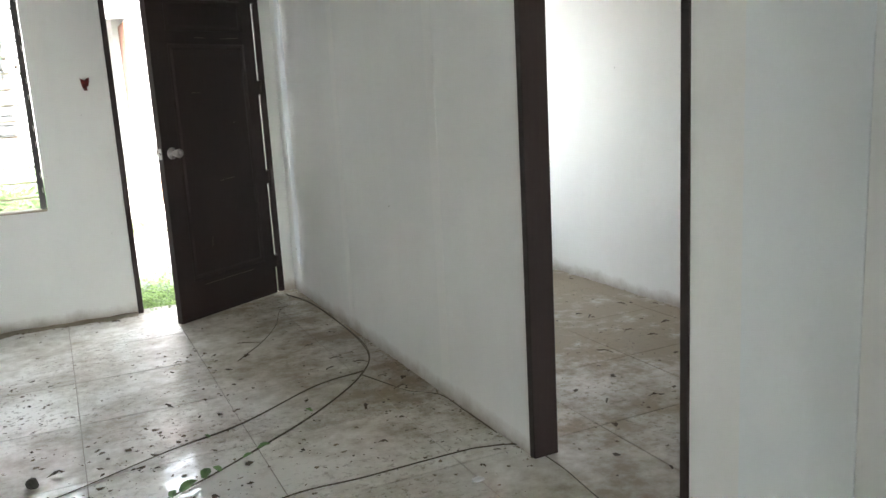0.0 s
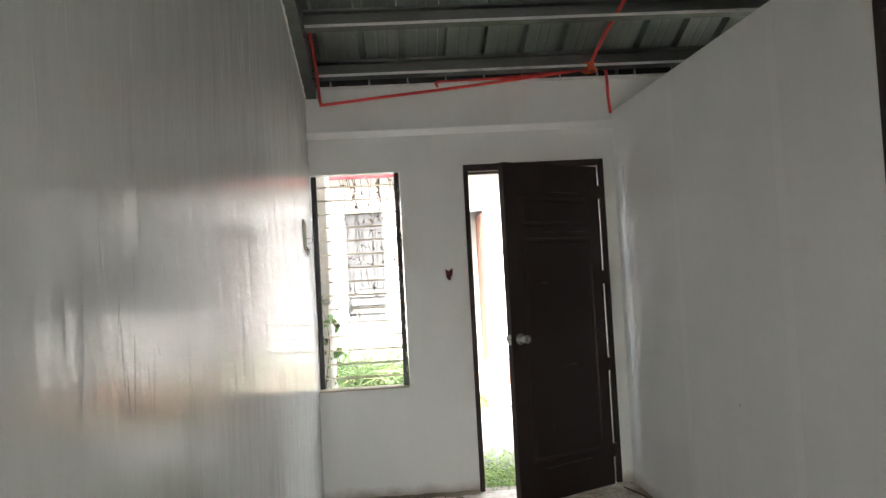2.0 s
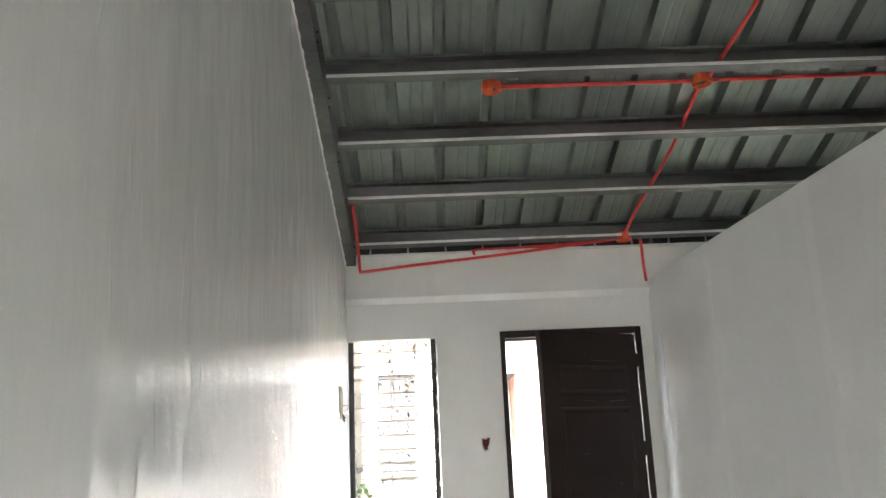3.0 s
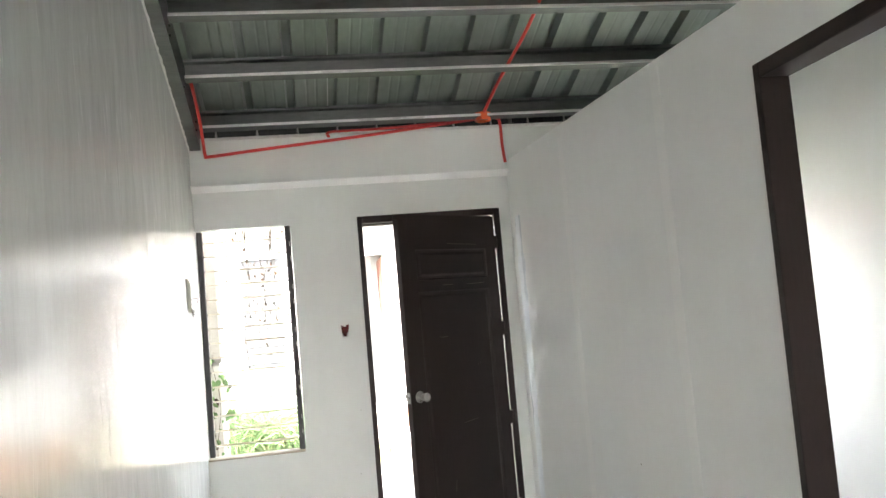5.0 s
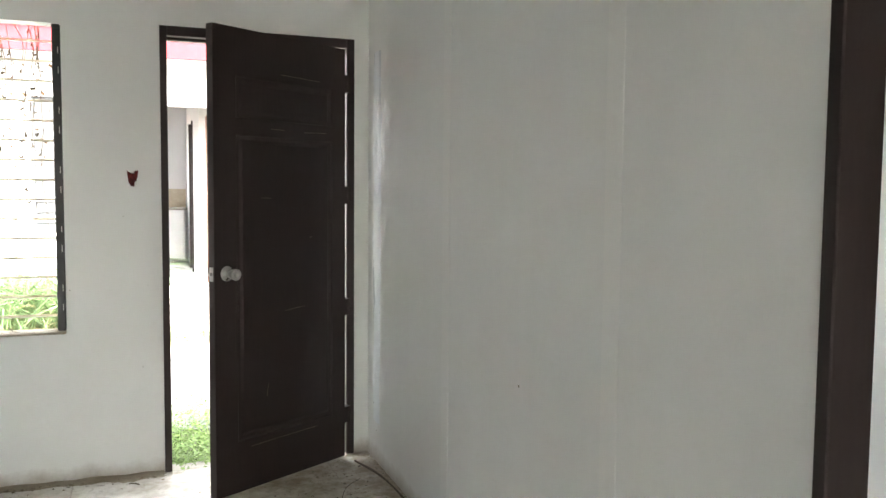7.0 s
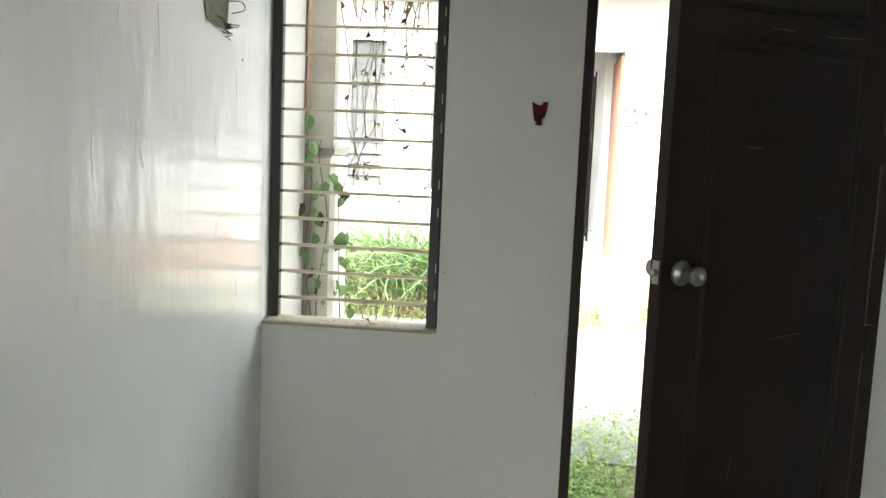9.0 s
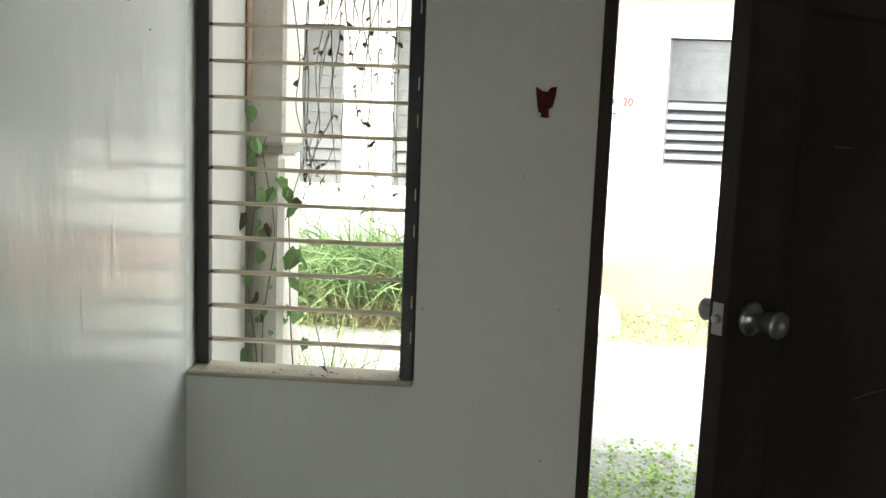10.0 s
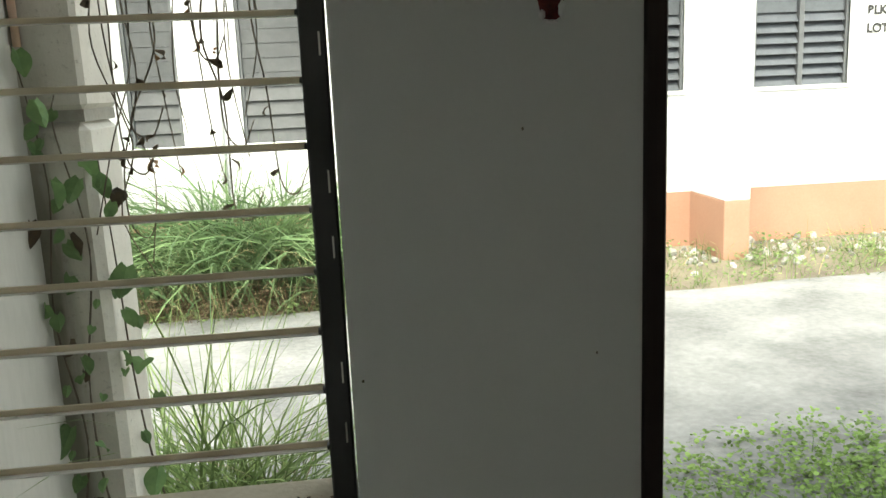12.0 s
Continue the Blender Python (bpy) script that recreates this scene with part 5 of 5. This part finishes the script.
for i in range(22):
    x = rnd.choice((rnd.uniform(-0.42, -0.18), rnd.uniform(-0.16, 0.05)))
    y = rnd.uniform(5.75, 6.1)
    low = rnd.uniform(0.95, 1.75)
    pts = [(x, y, 2.50)]
    z = 2.50
    while z > low:
        z -= rnd.uniform(0.10, 0.2)
        x += rnd.gauss(0, 0.028)
        y += rnd.gauss(0, 0.02)
        pts.append((x, y, z))
    if rnd.random() < 0.5:
        pts += [(x + 0.03, y, z - 0.03), (x + 0.055, y, z + 0.02)]
    hv = empty("hanging_vine", "thin dry vine with curled brown leaves hanging from the eave", "vine", "hanging dry vines")
    line = smooth_path(pts, 6)
    bm = bmesh.new()
    tube(bm, line, rnd.uniform(0.002, 0.0038), 5, 0.0013)
    part("stem", bm, "stem", hv)
    for q in line[3:]:
        if rnd.random() < (0.22 if q.z > 1.45 else 0.10):
            s = rnd.uniform(0.008, 0.022)
            bm = bmesh.new()
            leaf_mesh(bm, Matrix.Translation(q) @ pose(0, 0, 0, rnd.uniform(-150, -60), rnd.uniform(-60, 60), rnd.uniform(0, 360)), s * 1.4, s * 0.8, rnd.uniform(0.3, 0.7), rnd)
            part("dry_leaf", bm, rnd.choice(("brownleaf", "deadleaf", "deadleaf")), hv)

# ---- things on the floor ----
def floor_vine(pts, r, label, twin=0.0):
    v = empty("fallen_vine", label, "vine", "fallen vines")
    line = smooth_path([(x, y, 0.004 + z) for x, y, z in pts], 8)
    bm = bmesh.new()
    tube(bm, line, r, 6, r * 0.6)
    part("stem", bm, "stem", v)
    if twin:
        bm = bmesh.new()
        tube(bm, [q + Vector((twin * math.sin(i * 0.35), twin * math.cos(i * 0.31), 0.001)) for i, q in enumerate(line)], r * 0.7, 6)
        part("stem", bm, "stem", v)
    return v, line


v1, l1 = floor_vine([(1.36, 5.26, 0), (1.425, 4.931, 0.004), (1.44, 4.476, 0.0), (1.39, 3.857, 0.003), (1.24, 3.529, 0.004), (0.93, 3.219, 0.0), (0.59, 2.968, 0.003), (0.35, 2.823, 0.0), (0.05, 2.658, 0.002), (-0.25, 2.658, 0), (-0.42, 2.765, 0.01), (-0.50, 2.881, 0.07), (-0.513, 2.977, 0.09), (-0.505, 3.064, 0.05), (-0.49, 3.132, 0.0)], 0.0034, "long dry vine stem with a few green leaves on the tiles", 0.008)
v2, l2 = floor_vine([(1.27, 3.577, 0.002), (1.02, 3.509, 0.006), (0.64, 3.268, 0.004), (0.34, 3.171, 0.0), (-0.04, 2.997, 0.0), (-0.35, 2.9, 0)], 0.003, "thin dry vine stem across the tiles", 0.006)
v3, l3 = floor_vine([(1.24, 3.529, 0.006), (1.29, 3.384, 0.004), (1.34, 3.239, 0.003), (1.40, 3.171, 0.002), (1.445, 3.103, 0.0), (1.45, 2.9, 0), (1.452, 2.658, 0)], 0.0028, "thin dry vine stem lying against the board wall")
v4, l4 = floor_vine([(0.3, 2.494, 0), (0.65, 2.591, 0.004), (0.9, 2.586, 0.002), (1.23, 2.586, 0.003), (1.35, 2.571, 0.004), (1.48, 2.513, 0), (1.50, 2.32, 0.0), (1.48, 2.097, 0), (1.46, 1.836, 0)], 0.003, "thin dry vine stem trailing into the bedroom doorway")
v5, l5 = floor_vine([(0.80, 4.08, 0), (0.98, 4.322, 0.003), (1.12, 4.592, 0.0), (1.22, 4.882, 0.003), (1.32, 5.008, 0)], 0.0022, "short dry twig near the front door")
v6, l6 = floor_vine([(0.86, 4.38, 0), (0.91, 4.351, 0.002), (0.975, 4.322, 0)], 0.002, "short dry twig near the front door")
rnd = random.Random(8)
for v, line, spots in ((v1, l1, ((0.36, 0.024), (0.425, 0.035), (0.43, 0.026), (0.465, 0.03), (0.485, 0.04), (0.505, 0.048), (0.51, 0.03), (0.575, 0.03), (0.58, 0.026), (0.65, 0.022))), (v2, l2, ((0.5, 0.02),))):
    for t, s in spots:
        q = line[int(t * (len(line) - 1))]
        bm = bmesh.new()
        leaf_mesh(bm, Matrix.Translation(q + Vector((rnd.uniform(-0.02, 0.02), rnd.uniform(-0.02, 0.02), 0.004))) @ pose(0, 0, 0, 8, 5, rnd.uniform(0, 360)), s * 1.3, s, 0.12, rnd, heart=True)
        part("leaf", bm, "leaf", v, "small green leaf")

kinds = []
for k in range(5):
    bm = bmesh.new()
    r2 = random.Random(60 + k)
    leaf_mesh(bm, Matrix.Identity(4), 0.030 + 0.005 * k, (0.022, 0.016, 0.011, 0.008, 0.007)[k], 0.04 + 0.02 * k, r2, fold=0.05 + 0.08 * k)
    for v in bm.verts:
        v.co += Vector((r2.gauss(0, 0.0022), r2.gauss(0, 0.0022), abs(r2.gauss(0, 0.0014))))
    me_ob = obj("dead_leaf", bm, "deadleaf")
    tagged(me_ob, "small curled dead leaf lying on the floor", "leaf", "dead leaves")
    kinds.append(me_ob)
spots = [(0.59, 2.929), (1.05, 2.823), (0.95, 3.384), (1.33, 3.693), (1.30, 3.287), (1.2, 2.997), (1.38, 3.384), (1.12, 3.142), (1.25, 3.819), (1.36, 4.254), (0.75, 3.964), (0.86, 4.157), (0.4, 3.674), (-0.2, 5.221), (0.3, 5.269), (-0.42, 4.931), (-0.05, 3.19),
         (1.95, 2.852), (2.35, 3.142), (2.2, 2.61), (2.6, 2.997), (2.75, 2.948), (2.3, 3.577), (2.6, 3.674), (2.9, 3.819), (2.5, 4.254), (1.85, 2.465), (2.05, 2.32), (1.8, 2.127), (1.95, 2.658), (2.15, 2.9), (2.85, 3.384), (2.7, 3.239), (2.45, 2.707), (1.75, 2.707)]
for i, (x, y) in enumerate(spots):
    m = pose(x, y, 0.003, rnd.uniform(-6, 6), rnd.uniform(-6, 6), rnd.uniform(0, 360)) @ Matrix.Scale(rnd.uniform(0.8, 1.6), 4)
    if i < 5:
        kinds[i].matrix_basis = m
    else:
        c = copy_thing(kinds[i % 5], Matrix.Identity(4))
        c.matrix_basis = m
for i in range(40):
    c = copy_thing(kinds[i % 5], Matrix.Identity(4))
    x, y = (rnd.uniform(1.62, 3.05), rnd.uniform(1.6, 4.6)) if i < 32 else (rnd.uniform(0.95, 1.43), rnd.uniform(2.3, 4.4))
    c.matrix_basis = pose(x, y, 0.003, rnd.uniform(-6, 6), rnd.uniform(-6, 6), rnd.uniform(0, 360)) @ Matrix.Scale(rnd.uniform(0.55, 1.3), 4)
# clod by the vine
bm = bmesh.new()
bmesh.ops.create_icosphere(bm, subdivisions=2, radius=0.022)
for v in bm.verts:
    v.co *= 1 + 0.35 * noise.noise(v.co * 60)
ob = tagged(obj("soil_clod", bm, "clod"), "dark clod of soil on the tiles", "clod")
ob.location = (-0.10, 3.14, 0.013)
bm = bmesh.new()
bmesh.ops.create_icosphere(bm, subdivisions=1, radius=0.016)
for v in bm.verts:
    v.co = Vector((v.co.x * 1.6, v.co.y, v.co.z * 0.5)) * (1 + 0.3 * noise.noise(v.co * 90))
ob = tagged(obj("plaster_crumb", bm, "putty"), "pale crumb of plaster on the floor", "crumb")
ob.location = (1.22, 2.37, 0.006)

# drift of dry dirt at the foot of the front wall
def dirt_drift(x0, x1, n, wide, seed):
    bm = bmesh.new()
    rows = []
    for i in range(n + 1):
        x = x0 + (x1 - x0) * i / n
        w = wide * (0.45 + 0.9 * abs(noise.noise(Vector((x * 5.0, seed, 0)))) + 0.25 * abs(noise.noise(Vector((x * 23.0, seed, 4)))))
        h = 0.010 + 0.008 * noise.noise(Vector((x * 9.0, seed, 8)))
        rows.append([bm.verts.new(c) for c in ((x, YF - 0.0005, h), (x, YF - w * 0.4, h * 0.6), (x, YF - w * 0.75, 0.004), (x, YF - w, 0.0004))])
    for a, b in zip(rows, rows[1:]):
        for k in range(3):
            bm.faces.new([a[k], a[k + 1], b[k + 1], b[k]])
    return bm


tagged(obj("dirt_drift", dirt_drift(XL + 0.002, 0.462, 90, 0.11, 3.0), "drift", smooth=True), "dry brown dirt gathered along the foot of the wall", "dirt", kind="stuff")

# fine litter
rnd = random.Random(77)
bm = bmesh.new()


def flake(x, y, s, z=0.0012):
    a = rnd.uniform(0, 6.28)
    n = rnd.randint(4, 6)
    k = rnd.uniform(0.35, 1.0)
    c, sn = math.cos(a), math.sin(a)
    vs = []
    for i in range(n):
        t = 2 * math.pi * i / n
        u, w = s * math.cos(t) * rnd.uniform(0.6, 1.2), s * k * math.sin(t) * rnd.uniform(0.6, 1.2)
        vs.append(bm.verts.new((x + u * c - w * sn, y + u * sn + w * c, z + rnd.uniform(0, 0.35) * s)))
    bm.faces.new(vs)


for _ in range(1000):
    x, y = rnd.uniform(XL + 0.02, XP - 0.02), rnd.uniform(2.0, 5.36)
    d = noise.noise(Vector((x * 1.6, y * 1.6, 9.0))) + (0.35 if x < 0.5 and y < 4.3 else 0.0) + (0.25 if x > 1.1 else 0)
    if d > rnd.uniform(-0.35, 0.75):
        flake(x, y, rnd.choice((rnd.uniform(0.002, 0.006), rnd.uniform(0.004, 0.013))))
for _ in range(700):
    x, y = rnd.uniform(XQ + 0.02, XR - 0.02), rnd.uniform(1.5, 5.3)
    if noise.noise(Vector((x * 1.6, y * 1.6, 4.0))) > rnd.uniform(-0.6, 0.6):
        flake(x, y, rnd.uniform(0.003, 0.012))
for _ in range(420):
    x = rnd.uniform(XL + 0.005, 0.47)
    flake(x, YF - abs(rnd.gauss(0, 0.03)) - 0.004, rnd.uniform(0.004, 0.012), 0.002)
for _ in range(260):
    flake(XL + abs(rnd.gauss(0, 0.018)) + 0.003, rnd.uniform(2.2, 5.38), rnd.uniform(0.003, 0.009), 0.002)
for _ in range(240):
    flake(XP - abs(rnd.gauss(0, 0.02)) - 0.003, rnd.uniform(2.35, 5.38), rnd.uniform(0.003, 0.009), 0.002)
for _ in range(60):
    flake(XR - abs(rnd.gauss(0, 0.02)) - 0.003, rnd.uniform(2.35, 5.38), rnd.uniform(0.004, 0.01), 0.002)
stuff("mud_crumbs", bm, "mudflake", "crumbs of dried mud scattered on the tiles", "litter")
bm = bmesh.new()
for _ in range(1500):
    x, y = rnd.uniform(-0.48, 0.85), rnd.uniform(2.7, 4.5)
    if noise.noise(Vector((x * 2.6, y * 2.6, 5.0))) > rnd.uniform(-0.1, 0.55):
        flake(x, y, rnd.choice((rnd.uniform(0.003, 0.007), rnd.uniform(0.006, 0.017))))
for _ in range(260):
    x, y = rnd.uniform(XQ + 0.05, XR - 0.05), rnd.uniform(1.6, 4.8)
    flake(x, y, rnd.choice((rnd.uniform(0.003, 0.007), rnd.uniform(0.006, 0.014))))
for _ in range(160):
    x, y = rnd.uniform(0.9, XP - 0.03), rnd.uniform(2.4, 5.2)
    flake(x, y, rnd.uniform(0.003, 0.010))
stuff("floor_litter", bm, "deadleaf", "dark crumbs of soil and leaf scattered on the tiles", "litter")
bm = bmesh.new()
for _ in range(90):
    flake(rnd.uniform(WIN[0] + 0.03, WIN[1] - 0.03), rnd.uniform(YF - 0.005, YF + 0.04), rnd.uniform(0.0015, 0.005), WIN[2] + 0.0125)
stuff("sill_litter", bm, "deadleaf", "crumbs of soil on the window sill", "litter")
bm = bmesh.new()
leaf_mesh(bm, Matrix.Identity(4), 0.030, 0.015, 0.35, rnd)
tube(bm, [(0, 0, 0.001), (0.004, -0.012, 0.003), (0.002, -0.026, 0.002)], 0.0008, 5)
ob = tagged(obj("dead_leaf", bm, "deadleaf"), "curled brown leaf with its stalk on the window sill", "leaf", "dead leaves")
ob.matrix_basis = pose(-0.17, 5.425, WIN[2] + 0.014, 8, 0, 70)
# cobweb tuft on the side wall
bm = bmesh.new()
for _ in range(26):
    a = Vector((XL + 0.004, 5.05 + rnd.gauss(0, 0.02), 1.575 + rnd.gauss(0, 0.012)))
    tube(bm, [a, a + Vector((rnd.uniform(0.004, 0.02), rnd.gauss(0, 0.012), rnd.uniform(-0.012, 0.004)))], 0.0012, 4)
tagged(obj("nest_tuft", bm, "stem"), "small dark tuft stuck on the wall patch", "tuft")

# ---- floor tiles ----
PX, PY, GAP = 0.581, 0.567, 0.0032
tile_meshes = {}


def tile_mesh(w, d):
    key = (round(w, 3), round(d, 3))
    if key not in tile_meshes:
        b = bmesh.new()
        box(b, 0, w, 0, d, -0.009, 0.0, bevel=0.0016)
        me = bpy.data.meshes.new("tile")
        b.to_mesh(me)
        b.free()
        me.materials.append(M["tile"])
        tile_meshes[key] = me
    return tile_meshes[key]


rnd = random.Random(90)
for i in range(-2, 7):
    for j in range(-15, 4):
        x0, x1 = 0.07 + PX * i, 0.07 + PX * (i + 1) - GAP
        y0, y1 = 4.215 + PY * j, 4.215 + PY * (j + 1) - GAP
        x0, x1, y0, y1 = max(x0, XL + 0.001), min(x1, XR - 0.001), max(y0, YB + 0.001), min(y1, YF - 0.001)
        if x1 - x0 < 0.015 or y1 - y0 < 0.015:
            continue
        t = new("tile", tile_mesh(x1 - x0, y1 - y0))
        t.parent = floor
        t.location = (x0, y0, rnd.uniform(-0.0006, 0.0))
